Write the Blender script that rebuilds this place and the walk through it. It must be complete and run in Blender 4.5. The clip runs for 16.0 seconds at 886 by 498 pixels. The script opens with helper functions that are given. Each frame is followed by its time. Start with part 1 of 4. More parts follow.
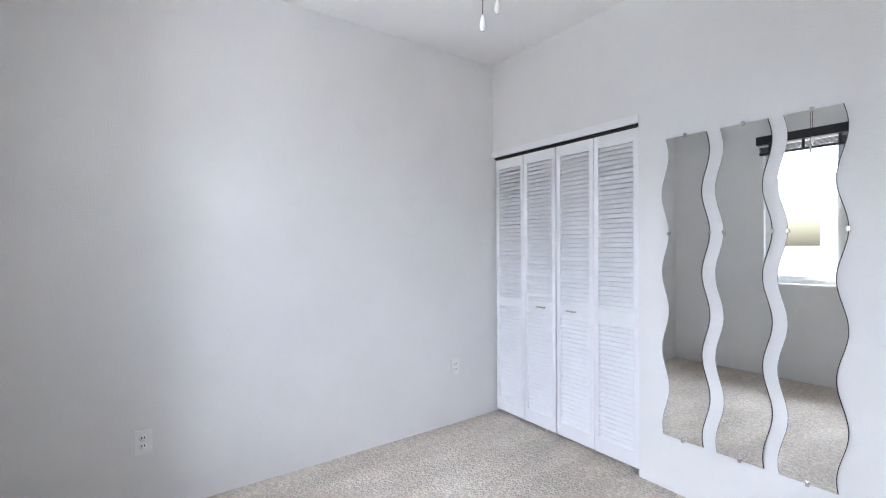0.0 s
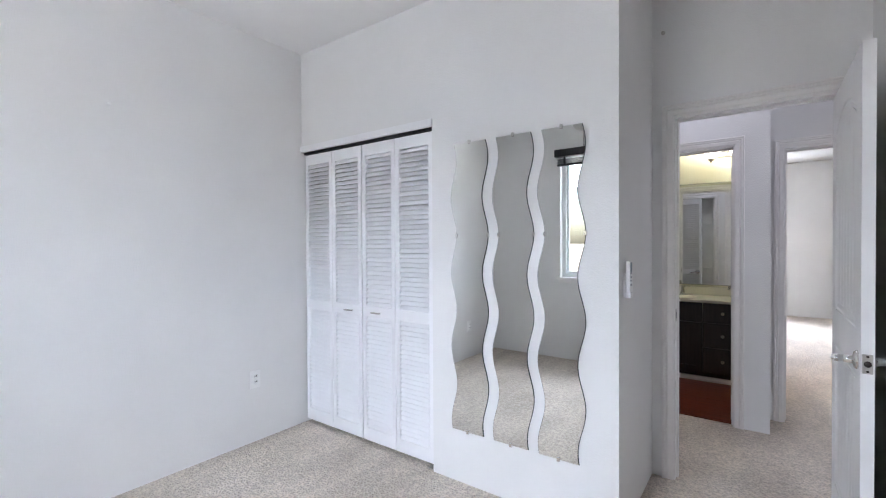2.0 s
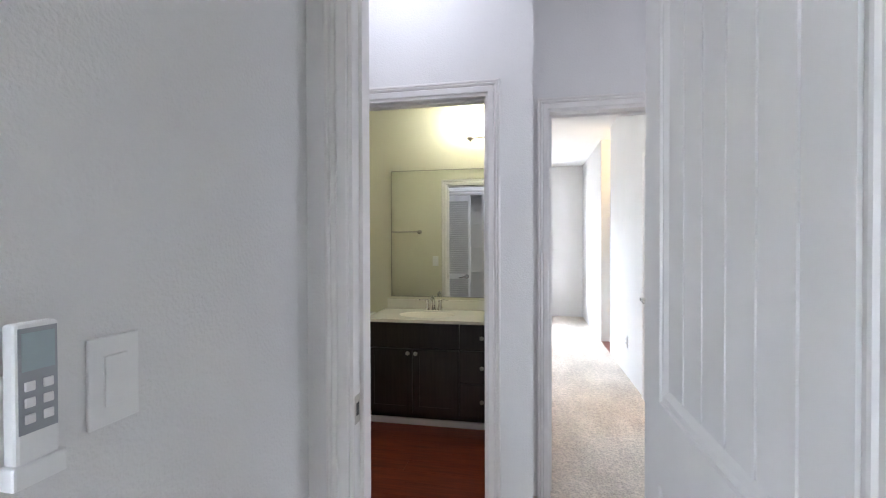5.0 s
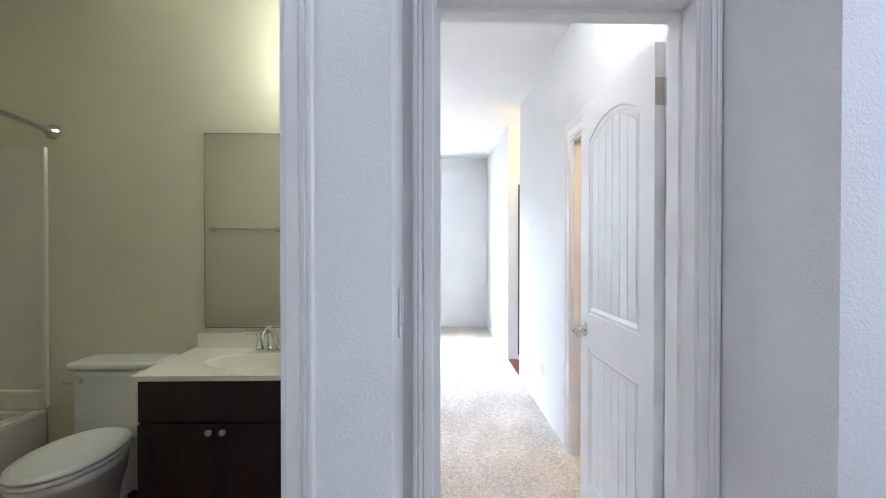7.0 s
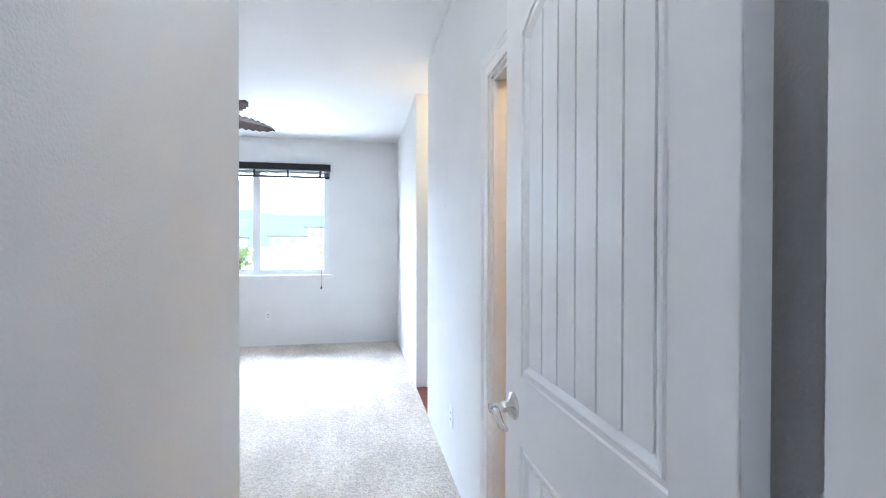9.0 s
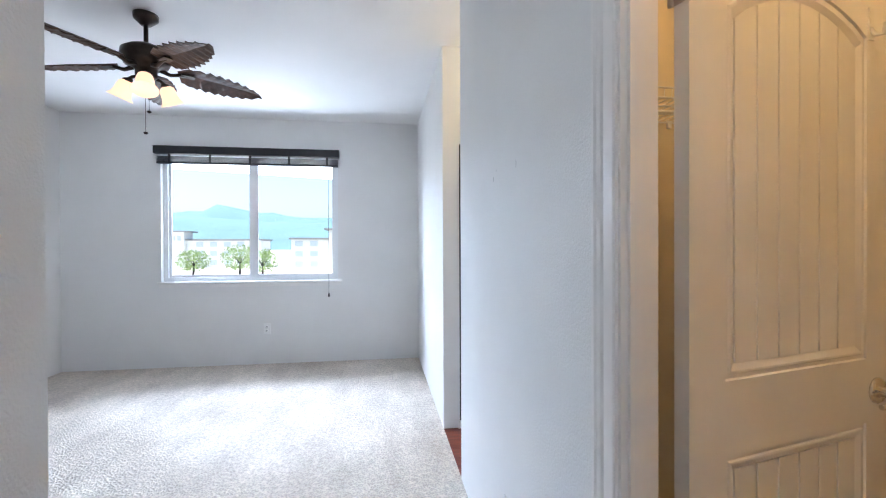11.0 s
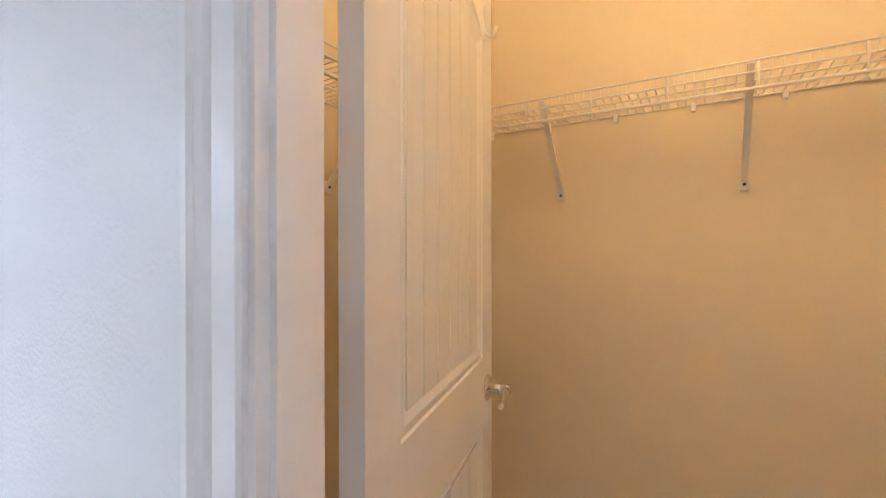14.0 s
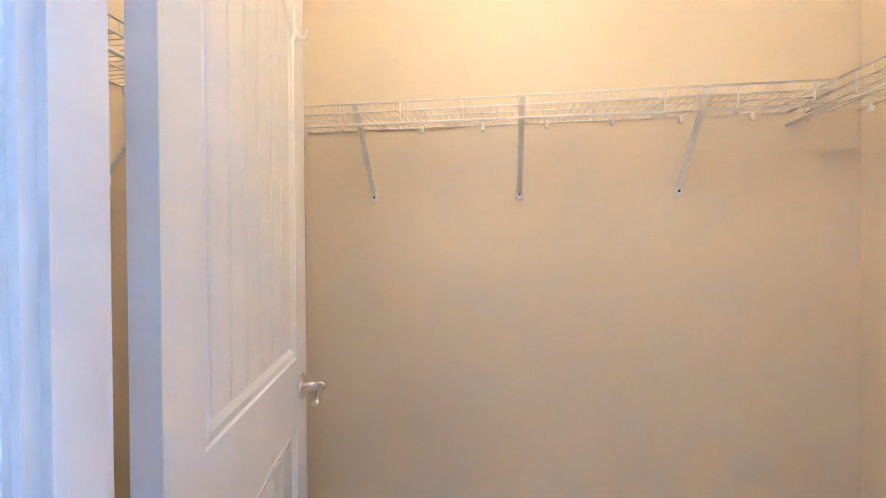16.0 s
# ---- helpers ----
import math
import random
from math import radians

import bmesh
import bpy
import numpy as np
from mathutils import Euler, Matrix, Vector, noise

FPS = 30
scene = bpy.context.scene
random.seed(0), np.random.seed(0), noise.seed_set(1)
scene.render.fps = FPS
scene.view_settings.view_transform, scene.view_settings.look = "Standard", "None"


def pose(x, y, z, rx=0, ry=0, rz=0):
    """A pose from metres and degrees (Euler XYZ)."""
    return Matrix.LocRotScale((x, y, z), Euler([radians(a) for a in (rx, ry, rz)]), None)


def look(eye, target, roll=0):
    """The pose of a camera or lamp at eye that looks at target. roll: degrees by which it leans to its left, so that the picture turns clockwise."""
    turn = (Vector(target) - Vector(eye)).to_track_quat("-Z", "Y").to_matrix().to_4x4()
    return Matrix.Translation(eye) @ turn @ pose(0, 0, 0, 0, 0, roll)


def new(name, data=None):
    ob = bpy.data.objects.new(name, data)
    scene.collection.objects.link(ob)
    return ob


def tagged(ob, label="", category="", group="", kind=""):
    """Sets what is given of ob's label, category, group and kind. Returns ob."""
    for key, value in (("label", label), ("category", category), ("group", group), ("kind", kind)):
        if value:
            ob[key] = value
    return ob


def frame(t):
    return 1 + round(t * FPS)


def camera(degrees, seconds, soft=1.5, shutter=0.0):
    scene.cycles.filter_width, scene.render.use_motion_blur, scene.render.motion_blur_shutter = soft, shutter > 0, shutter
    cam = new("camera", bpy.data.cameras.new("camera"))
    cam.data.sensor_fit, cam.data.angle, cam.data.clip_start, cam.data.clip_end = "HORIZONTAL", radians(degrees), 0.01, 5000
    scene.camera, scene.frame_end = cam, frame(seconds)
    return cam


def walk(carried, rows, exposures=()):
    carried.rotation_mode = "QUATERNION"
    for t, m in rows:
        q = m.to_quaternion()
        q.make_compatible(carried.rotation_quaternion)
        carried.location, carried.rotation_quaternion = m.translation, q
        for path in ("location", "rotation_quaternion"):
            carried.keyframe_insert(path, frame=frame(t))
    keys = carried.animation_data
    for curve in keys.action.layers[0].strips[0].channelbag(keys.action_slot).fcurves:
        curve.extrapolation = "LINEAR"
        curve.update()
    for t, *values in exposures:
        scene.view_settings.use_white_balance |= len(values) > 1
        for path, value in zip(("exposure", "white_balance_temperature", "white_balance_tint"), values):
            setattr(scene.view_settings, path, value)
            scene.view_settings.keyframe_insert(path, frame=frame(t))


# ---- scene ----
cam = camera(90.8, 16.0, soft=1.1)

PATH = [
    (0, (1.082, 0.407, 1.335), (-0.546, 1.57, 1.325), -0.3),
    (0.5, (1.105, 0.435, 1.352), (-0.424, 1.725, 1.329), -0.5),
    (1, (1.165, 0.518, 1.363), (-0.257, 1.924, 1.334), -0.5),
    (1.5, (1.209, 0.619, 1.36), (-0.08, 2.148, 1.335), -0.4),
    (2, (1.262, 0.744, 1.354), (0.081, 2.358, 1.33), -0.3),
    (2.5, (1.275, 0.962, 1.351), (0.228, 2.666, 1.32), -0.3),
    (3, (1.282, 1.236, 1.35), (0.407, 3.035, 1.325), -0.2),
    (3.5, (1.304, 1.554, 1.353), (0.596, 3.424, 1.329), -0.0),
    (4, (1.28, 1.864, 1.34), (0.704, 3.779, 1.322), -0.1),
    (6.5, (1.325, 3.437, 1.371), (1.226, 5.434, 1.343), 0.0),
    (7, (1.389, 3.699, 1.367), (1.434, 5.699, 1.346), 0.0),
    (7.5, (1.441, 3.964, 1.38), (1.685, 5.949, 1.359), 0.2),
    (8, (1.547, 4.195, 1.362), (1.92, 6.16, 1.34), 0.0),
    (8.5, (1.69, 4.45, 1.356), (2.077, 6.412, 1.339), 0.1),
    (9, (1.741, 4.751, 1.354), (2.12, 6.715, 1.336), 0.1),
    (9.5, (1.758, 5.024, 1.348), (2.11, 6.993, 1.33), -0.2),
    (12, (1.944, 6.026, 1.325), (2.22, 8.007, 1.316), 0.0),
    (12.5, (2.034, 6.129, 1.324), (2.581, 8.053, 1.32), 0.3),
    (13, (2.066, 6.217, 1.319), (3.185, 7.875, 1.321), 0.1),
    (13.5, (2.051, 6.203, 1.316), (3.546, 7.532, 1.324), -0.3),
    (14, (2.041, 6.172, 1.321), (3.757, 7.201, 1.316), -0.1),
    (14.5, (2.041, 6.169, 1.325), (3.899, 6.911, 1.315), -0.2),
    (15, (2.026, 6.149, 1.326), (3.953, 6.682, 1.314), -0.1),
    (15.5, (2.005, 6.142, 1.309), (3.97, 6.517, 1.318), -0.2),
    (16, (1.992, 6.138, 1.325), (3.974, 6.402, 1.307), -0.4),
]
walk(cam, [(t, look(e, a, r)) for t, e, a, r in PATH],
     [(0, 1.78, 6400, 10), (1, 1.68, 6350, 10), (2, 1.76, 6400, 10), (2.5, 1.85, 6450, 10), (4.2, 2.08, 6500, 9), (6.3, 2.27, 5950, 6), (7.5, 2.08, 5850, 6),
      (9, 1.85, 5550, 4), (12, 1.25, 5950, 7), (13, 1.4, 6200, 9), (14, 1.88, 5700, 10), (14.5, 1.98, 5300, 10), (16, 2.35, 4200, 9)])

# ---- light ----
world = bpy.data.worlds.new("sky")
scene.world = world
world.use_nodes = True
wn = world.node_tree.nodes
sky = wn.new("ShaderNodeTexSky")
sky.sky_type = "NISHITA"
sky.sun_disc = False
sky.sun_elevation, sky.sun_rotation = radians(60), radians(260)
sky.dust_density = 3.0
world.node_tree.links.new(sky.outputs[0], wn["Background"].inputs[0])
wn["Background"].inputs[1].default_value = 0.15


def lamp(name, kind, energy, colour, m, **more):
    data = bpy.data.lights.new(name, kind)
    data.energy, data.color = energy, colour
    if "size" in more:
        data.shape, data.size, data.size_y = "RECTANGLE", more["size"][0], more["size"][1]
    if "radius" in more:
        data.shadow_soft_size = more["radius"]
    if "angle" in more:
        data.angle = more["angle"]
    ob = new(name, data)
    ob.matrix_world = m
    return ob


DAY = (0.755, 0.83, 1.0)
WARM = (1.0, 0.72, 0.38)
lamp("sun", "SUN", 4.5, (1.0, 0.95, 0.88), look((0, 0, 30), (17, 3, 0)), angle=radians(2))
# skylight standing in for the sky at each window, just outside and above the glass
lamp("skylight_bedroom", "AREA", 250, DAY, look((-0.45, 13.0, 3.25), (1.6, 6.8, 1.2)), size=(3.4, 1.5))
lamp("skylight_small_room", "AREA", 100, DAY, look((-0.05, -1.7, 2.95), (-0.05, 1.6, 2.0)), size=(3.4, 1.5))
# added lamps below each window, in place of sunlit ground's bounce to the ceilings
lamp("groundlight_bedroom", "AREA", 42, DAY, look((0.37, 12.1, 0.1), (0.37, 8.6, 2.6)), size=(3.2, 1.2))
lamp("groundlight_small_room", "AREA", 48, DAY, look((-0.05, -1.6, 0.1), (-0.05, 1.8, 2.6)), size=(3.2, 1.2))
# added fill before the hall's closed east wall, which has no window
lamp("skylight_hall", "AREA", 2.9, (0.76, 0.80, 1.0), look((3.1, 4.08, 1.7), (1.2, 4.1, 1.4)), size=(0.8, 1.6))
lamp("lamp_hall", "POINT", 2.0, (0.80, 0.82, 1.0), pose(0.7, 4.1, 2.66), radius=0.09)
lamp("lamp_entry", "POINT", 2.7, (0.95, 0.94, 0.97), pose(1.74, 5.62, 2.69), radius=0.06)
lamp("lamp_bath", "POINT", 3.8, (0.98, 1.0, 0.90), pose(0.84, 5.98, 2.32), radius=0.06)
lamp("lamp_walk_in", "POINT", 6.2, (1.0, 0.60, 0.24), pose(2.62, 6.06, 2.60), radius=0.035)
# unseen warm fill without a fixture, added to turn the vestibule wall tan
lamp("lamp_vestibule", "POINT", 3.5, WARM, pose(2.95, 8.5, 2.5), radius=0.08)

# ---- materials ----


def material(name, colour, rough=0.5, metal=0.0, vary=0.06, scale=6.0, bump=0.0, bump_scale=200.0, tint=None, blend=0.0):
    """A principled surface with stains at one scale and grain at another."""
    m = bpy.data.materials.new(name)
    m.use_nodes = True
    nodes, links = m.node_tree.nodes, m.node_tree.links
    shader = nodes["Principled BSDF"]
    shader.inputs["Roughness"].default_value = rough
    shader.inputs["Metallic"].default_value = metal
    where = nodes.new("ShaderNodeNewGeometry")
    broad = nodes.new("ShaderNodeTexNoise")
    broad.inputs["Scale"].default_value, broad.inputs["Detail"].default_value = scale, 5
    links.new(where.outputs["Position"], broad.inputs["Vector"])
    ramp = nodes.new("ShaderNodeValToRGB")
    low = [c * (1 - vary) for c in colour]
    high = list(tint) if tint else [min(1, c * (1 + vary)) for c in colour]
    ramp.color_ramp.elements[0].position, ramp.color_ramp.elements[1].position = 0.3, 0.7
    ramp.color_ramp.elements[0].color, ramp.color_ramp.elements[1].color = (*low, 1), (*high, 1)
    links.new(broad.outputs[0], ramp.inputs[0])
    links.new(ramp.outputs[0], shader.inputs["Base Color"])
    if bump:
        fine = nodes.new("ShaderNodeTexNoise")
        fine.inputs["Scale"].default_value, fine.inputs["Detail"].default_value = bump_scale, 3
        links.new(where.outputs["Position"], fine.inputs["Vector"])
        relief = nodes.new("ShaderNodeBump")
        relief.inputs["Strength"].default_value, relief.inputs["Distance"].default_value = bump, 0.004
        links.new(fine.outputs[0], relief.inputs["Height"])
        links.new(relief.outputs[0], shader.inputs["Normal"])
    return m


def carpet_material():
    m = material("carpet", (0.62, 0.54, 0.455), 0.95, vary=0.10, scale=1.3, tint=(0.71, 0.63, 0.54))
    nodes, links = m.node_tree.nodes, m.node_tree.links
    shader = nodes["Principled BSDF"]
    old = shader.inputs["Base Color"].links[0].from_socket
    where = nodes.new("ShaderNodeNewGeometry")
    tuft = nodes.new("ShaderNodeTexVoronoi")
    tuft.inputs["Scale"].default_value = 85
    clump = nodes.new("ShaderNodeTexNoise")
    clump.inputs["Scale"].default_value, clump.inputs["Detail"].default_value = 32, 5
    links.new(where.outputs["Position"], tuft.inputs["Vector"])
    links.new(where.outputs["Position"], clump.inputs["Vector"])
    both = nodes.new("ShaderNodeMath")
    both.operation = "MULTIPLY_ADD"
    both.inputs[1].default_value = 1.4
    links.new(clump.outputs[0], both.inputs[0])
    links.new(tuft.outputs["Distance"], both.inputs[2])
    lanes = nodes.new("ShaderNodeMapping")
    lanes.inputs["Scale"].default_value, lanes.inputs["Rotation"].default_value = (3.6, 1.3, 1.0), (0, 0, radians(35))
    links.new(where.outputs["Position"], lanes.inputs["Vector"])
    strokes = nodes.new("ShaderNodeTexNoise")
    strokes.inputs["Scale"].default_value, strokes.inputs["Detail"].default_value = 1.2, 2
    links.new(lanes.outputs[0], strokes.inputs["Vector"])
    nap = nodes.new("ShaderNodeMapRange")
    nap.inputs["From Min"].default_value, nap.inputs["From Max"].default_value = 0.35, 0.65
    nap.inputs["To Min"].default_value, nap.inputs["To Max"].default_value = 0.87, 1.05
    links.new(strokes.outputs[0], nap.inputs["Value"])
    speck = nodes.new("ShaderNodeMapRange")
    speck.inputs["From Min"].default_value, speck.inputs["From Max"].default_value = 0.6, 1.6
    speck.inputs["To Min"].default_value, speck.inputs["To Max"].default_value = 0.70, 1.18
    links.new(both.outputs[0], speck.inputs["Value"])
    mix = nodes.new("ShaderNodeMix")
    mix.data_type, mix.blend_type = "RGBA", "MULTIPLY"
    mix.inputs["Factor"].default_value = 1.0
    links.new(old, mix.inputs[6])
    product = nodes.new("ShaderNodeMath")
    product.operation = "MULTIPLY"
    links.new(speck.outputs[0], product.inputs[0])
    links.new(nap.outputs[0], product.inputs[1])
    links.new(product.outputs[0], mix.inputs[7])
    links.new(mix.outputs[2], shader.inputs["Base Color"])
    relief = nodes.new("ShaderNodeBump")
    relief.inputs["Strength"].default_value, relief.inputs["Distance"].default_value = 0.8, 0.010
    links.new(both.outputs[0], relief.inputs["Height"])
    links.new(relief.outputs[0], shader.inputs["Normal"])
    shader.inputs["Specular IOR Level"].default_value = 0.1
    return m


def wood_material(name, dark, light, rough, stretch=(1, 14, 14)):
    m = bpy.data.materials.new(name)
    m.use_nodes = True
    nodes, links = m.node_tree.nodes, m.node_tree.links
    shader = nodes["Principled BSDF"]
    shader.inputs["Roughness"].default_value = rough
    where = nodes.new("ShaderNodeNewGeometry")
    info = nodes.new("ShaderNodeObjectInfo")
    mapping = nodes.new("ShaderNodeMapping")
    mapping.inputs["Scale"].default_value = stretch
    links.new(where.outputs["Position"], mapping.inputs["Vector"])
    grain = nodes.new("ShaderNodeTexNoise")
    grain.noise_dimensions = "4D"
    grain.inputs["Scale"].default_value, grain.inputs["Detail"].default_value = 4, 8
    links.new(mapping.outputs[0], grain.inputs["Vector"])
    links.new(info.outputs["Random"], grain.inputs["W"])
    ramp = nodes.new("ShaderNodeValToRGB")
    ramp.color_ramp.elements[0].position, ramp.color_ramp.elements[1].position = 0.3, 0.7
    ramp.color_ramp.elements[0].color, ramp.color_ramp.elements[1].color = (*dark, 1), (*light, 1)
    links.new(grain.outputs[0], ramp.inputs[0])
    links.new(ramp.outputs[0], shader.inputs["Base Color"])
    return m


def glow_material(name, colour, strength):
    m = bpy.data.materials.new(name)
    m.use_nodes = True
    s = m.node_tree.nodes["Principled BSDF"]
    s.inputs["Base Color"].default_value = (*colour, 1)
    s.inputs["Emission Color"].default_value = (*colour, 1)
    s.inputs["Emission Strength"].default_value = strength
    return m


def glass_material():
    m = bpy.data.materials.new("window_glass")
    m.use_nodes = True
    s = m.node_tree.nodes["Principled BSDF"]
    s.inputs["Base Color"].default_value = (0.95, 0.98, 0.98, 1)
    s.inputs["Transmission Weight"].default_value = 1.0
    s.inputs["Roughness"].default_value = 0.0
    s.inputs["IOR"].default_value = 1.05
    return m


WALL = material("wall_paint", (0.80, 0.785, 0.765), 0.66, vary=0.025, scale=2.0, bump=0.5, bump_scale=150)
BATHWALL = material("bath_paint", (0.70, 0.67, 0.53), 0.5, vary=0.02, scale=2.0, bump=0.15, bump_scale=170)
# closet lamp's yellow warmth is mixed into this wall colour
LAMPLITWALL = material("lamplit_wall_paint", (0.78, 0.68, 0.51), 0.55, vary=0.03, scale=2.0, bump=0.15, bump_scale=170)
CEILING = material("ceiling_paint", (0.82, 0.80, 0.78), 0.8, vary=0.015, scale=2.5, bump=0.3, bump_scale=120)
TRIM = material("trim_paint", (0.83, 0.80, 0.77), 0.28, vary=0.03, scale=9.0, bump=0.03, bump_scale=60)
DOORPAINT = material("door_paint", (0.84, 0.82, 0.80), 0.42, vary=0.02, scale=7.0, bump=0.04, bump_scale=90)
LOUVRE = material("louvre_paint", (0.86, 0.85, 0.85), 0.4, vary=0.02, scale=8.0)
CARPET = carpet_material()
CHERRY = wood_material("cherry_floor", (0.10, 0.016, 0.008), (0.24, 0.05, 0.02), 0.3)
ESPRESSO = wood_material("espresso_wood", (0.010, 0.007, 0.007), (0.028, 0.018, 0.017), 0.3, (14, 14, 1))
CHROME = material("chrome", (0.75, 0.74, 0.72), 0.12, 1.0, vary=0.05, scale=30)
NICKEL = material("brushed_nickel", (0.52, 0.49, 0.45), 0.28, 1.0, vary=0.08, scale=40)
BRONZE = material("dark_bronze", (0.045, 0.035, 0.03), 0.35, 0.8, vary=0.2, scale=30)
MIRROR = material("mirror_silver", (0.86, 0.88, 0.87), 0.0, 1.0, vary=0.0)
MIRROREDGE = material("mirror_edge", (0.05, 0.07, 0.07), 0.15, 0.3, vary=0.1)
PLASTIC = material("white_plastic", (0.86, 0.85, 0.83), 0.35, vary=0.02, scale=20)
GREYPLASTIC = material("grey_plastic", (0.35, 0.36, 0.38), 0.4, vary=0.05, scale=30)
DARK = material("dark_slot", (0.015, 0.015, 0.016), 0.5, vary=0.1)
SCREEN = material("pale_screen", (0.42, 0.50, 0.52), 0.15, vary=0.05)
PORCELAIN = material("porcelain", (0.80, 0.79, 0.74), 0.08, vary=0.01)
MARBLE = material("cultured_marble", (0.80, 0.77, 0.68), 0.15, vary=0.03, scale=5)
TUB = material("tub_acrylic", (0.78, 0.75, 0.66), 0.18, vary=0.02)
WIRE = material("white_wire", (0.82, 0.80, 0.77), 0.4, vary=0.02)
BLIND = material("black_blind", (0.010, 0.010, 0.014), 0.4, vary=0.2, scale=30)
VINYL = material("white_vinyl", (0.82, 0.83, 0.83), 0.35, vary=0.02)
GLASS = glass_material()
LEAF = material("palm_blade", (0.085, 0.045, 0.032), 0.5, vary=0.45, scale=22, bump=0.5, bump_scale=60)
AMBER = glow_material("amber_glass", (1.0, 0.66, 0.40), 0.45)
BULB = glow_material("bulb_glass", (1.0, 0.93, 0.78), 4.0)
PAPER = material("tissue_paper", (0.85, 0.84, 0.82), 0.9, vary=0.02)
RUBBER = material("black_gloss", (0.02, 0.02, 0.023), 0.18, vary=0.2, scale=30)

# ---- mesh helpers ----


def box(bm, x0, x1, y0, y1, z0, z1, bevel=0.0):
    v = [bm.verts.new((x, y, z)) for x in (x0, x1) for y in (y0, y1) for z in (z0, z1)]
    faces = [bm.faces.new([v[i] for i in q]) for q in
             ((0, 1, 3, 2), (4, 6, 7, 5), (0, 4, 5, 1), (2, 3, 7, 6), (0, 2, 6, 4), (1, 5, 7, 3))]
    if bevel:
        edges = list({e for f in faces for e in f.edges})
        bmesh.ops.bevel(bm, geom=edges, offset=bevel, segments=2, profile=0.5, affect="EDGES")
    return bm


def prism(bm, outline, depth, m=Matrix()):
    """An outline in x and z, drawn back from y = 0 by depth, at the pose m."""
    a = [bm.verts.new(m @ Vector((x, 0, z))) for x, z in outline]
    b = [bm.verts.new(m @ Vector((x, depth, z))) for x, z in outline]
    n = len(a)
    bm.faces.new(a)
    bm.faces.new(b[::-1])
    for i in range(n):
        bm.faces.new((a[i], b[i], b[(i + 1) % n], a[(i + 1) % n]))
    return bm


def lathe(bm, profile, m=Matrix(), n=24, sx=1.0, sy=1.0):
    """A profile of (radius, height) turned about z."""
    rings = []
    for r, h in profile:
        rings.append([bm.verts.new(m @ Vector((max(r, 1e-4) * sx * math.cos(2 * math.pi * k / n), max(r, 1e-4) * sy * math.sin(2 * math.pi * k / n), h)))
                      for k in range(n)])
    for a, b in zip(rings, rings[1:]):
        for k in range(n):
            f = bm.faces.new((a[k], a[(k + 1) % n], b[(k + 1) % n], b[k]))
            f.smooth = True
    bm.faces.new(rings[0][::-1])
    bm.faces.new(rings[-1])
    return bm


def tube(bm, points, r, n=8):
    """A round rod along points."""
    points = [Vector(p) for p in points]
    rings = []
    for i, p in enumerate(points):
        d = (points[min(i + 1, len(points) - 1)] - points[max(i - 1, 0)]).normalized()
        side = d.cross(Vector((0, 0, 1)))
        if side.length < 0.05:
            side = d.cross(Vector((0, 1, 0)))
        side.normalize()
        up = side.cross(d)
        radius = r[i] if isinstance(r, (list, tuple)) else r
        rings.append([bm.verts.new(p + radius * (math.cos(2 * math.pi * k / n) * side + math.sin(2 * math.pi * k / n) * up)) for k in range(n)])
    for a, b in zip(rings, rings[1:]):
        for k in range(n):
            f = bm.faces.new((a[k], a[(k + 1) % n], b[(k + 1) % n], b[k]))
            f.smooth = n > 5
    bm.faces.new(rings[0][::-1])
    bm.faces.new(rings[-1])
    return bm


def finish(bm, name, mat):
    bmesh.ops.recalc_face_normals(bm, faces=bm.faces)
    me = bpy.data.meshes.new(name)
    bm.to_mesh(me)
    bm.free()
    me.materials.append(mat)
    return me


def part(name, bm, mat, parent, label=""):
    ob = new(name, bm if isinstance(bm, bpy.types.Mesh) else finish(bm, name, mat))
    ob.parent = parent
    if label:
        tagged(ob, label)
    return ob


def thing(name, m, label, category, group="", kind=""):
    ob = new(name)
    ob.empty_display_size = 0.1
    ob.matrix_world = m
    return tagged(ob, label, category, group, kind)


def solid(name, bm, mat, label, category, kind="structure"):
    return tagged(new(name, finish(bm, name, mat)), label, category, "", kind)


def B(*a, **k):
    return box(bmesh.new(), *a, **k)

# ---- the setting ----
H = 2.785          # ceiling height
DOOR = 2.055       # height of door openings
RW = 2.278         # face of the bedroom's long wall


def wall(name, spans, mat=WALL, label="off-white painted wall with orange-peel texture"):
    """One wall out of boxes (x0, x1, y0, y1, z0, z1) that butt against each other."""
    bm = bmesh.new()
    for s in spans:
        box(bm, *s)
    return solid(name, bm, mat, label, "wall")


# carpet in one sheet through both rooms and hall, boards elsewhere
solid("floor", B(-2.0, 3.9, -0.4, 11.1, -0.3, -0.012), CARPET, "subfloor slab under the carpet", "floor")
for nm, s in (("carpet_small_room", (-1.555, 1.67, -0.21, 3.60)), ("carpet_hall", (-0.9, 3.2, 3.60, 4.62)),
              ("carpet_entry", (1.30, 2.28, 4.62, 6.48)), ("carpet_bedroom", (-1.56, 2.28, 6.48, 10.94)), ("carpet_walk_in", (2.28, 3.71, 4.88, 7.23))):
    solid(nm, B(s[0], s[1], s[2], s[3], -0.012, 0.0), CARPET, "beige cut-pile carpet with vacuum marks", "carpet")

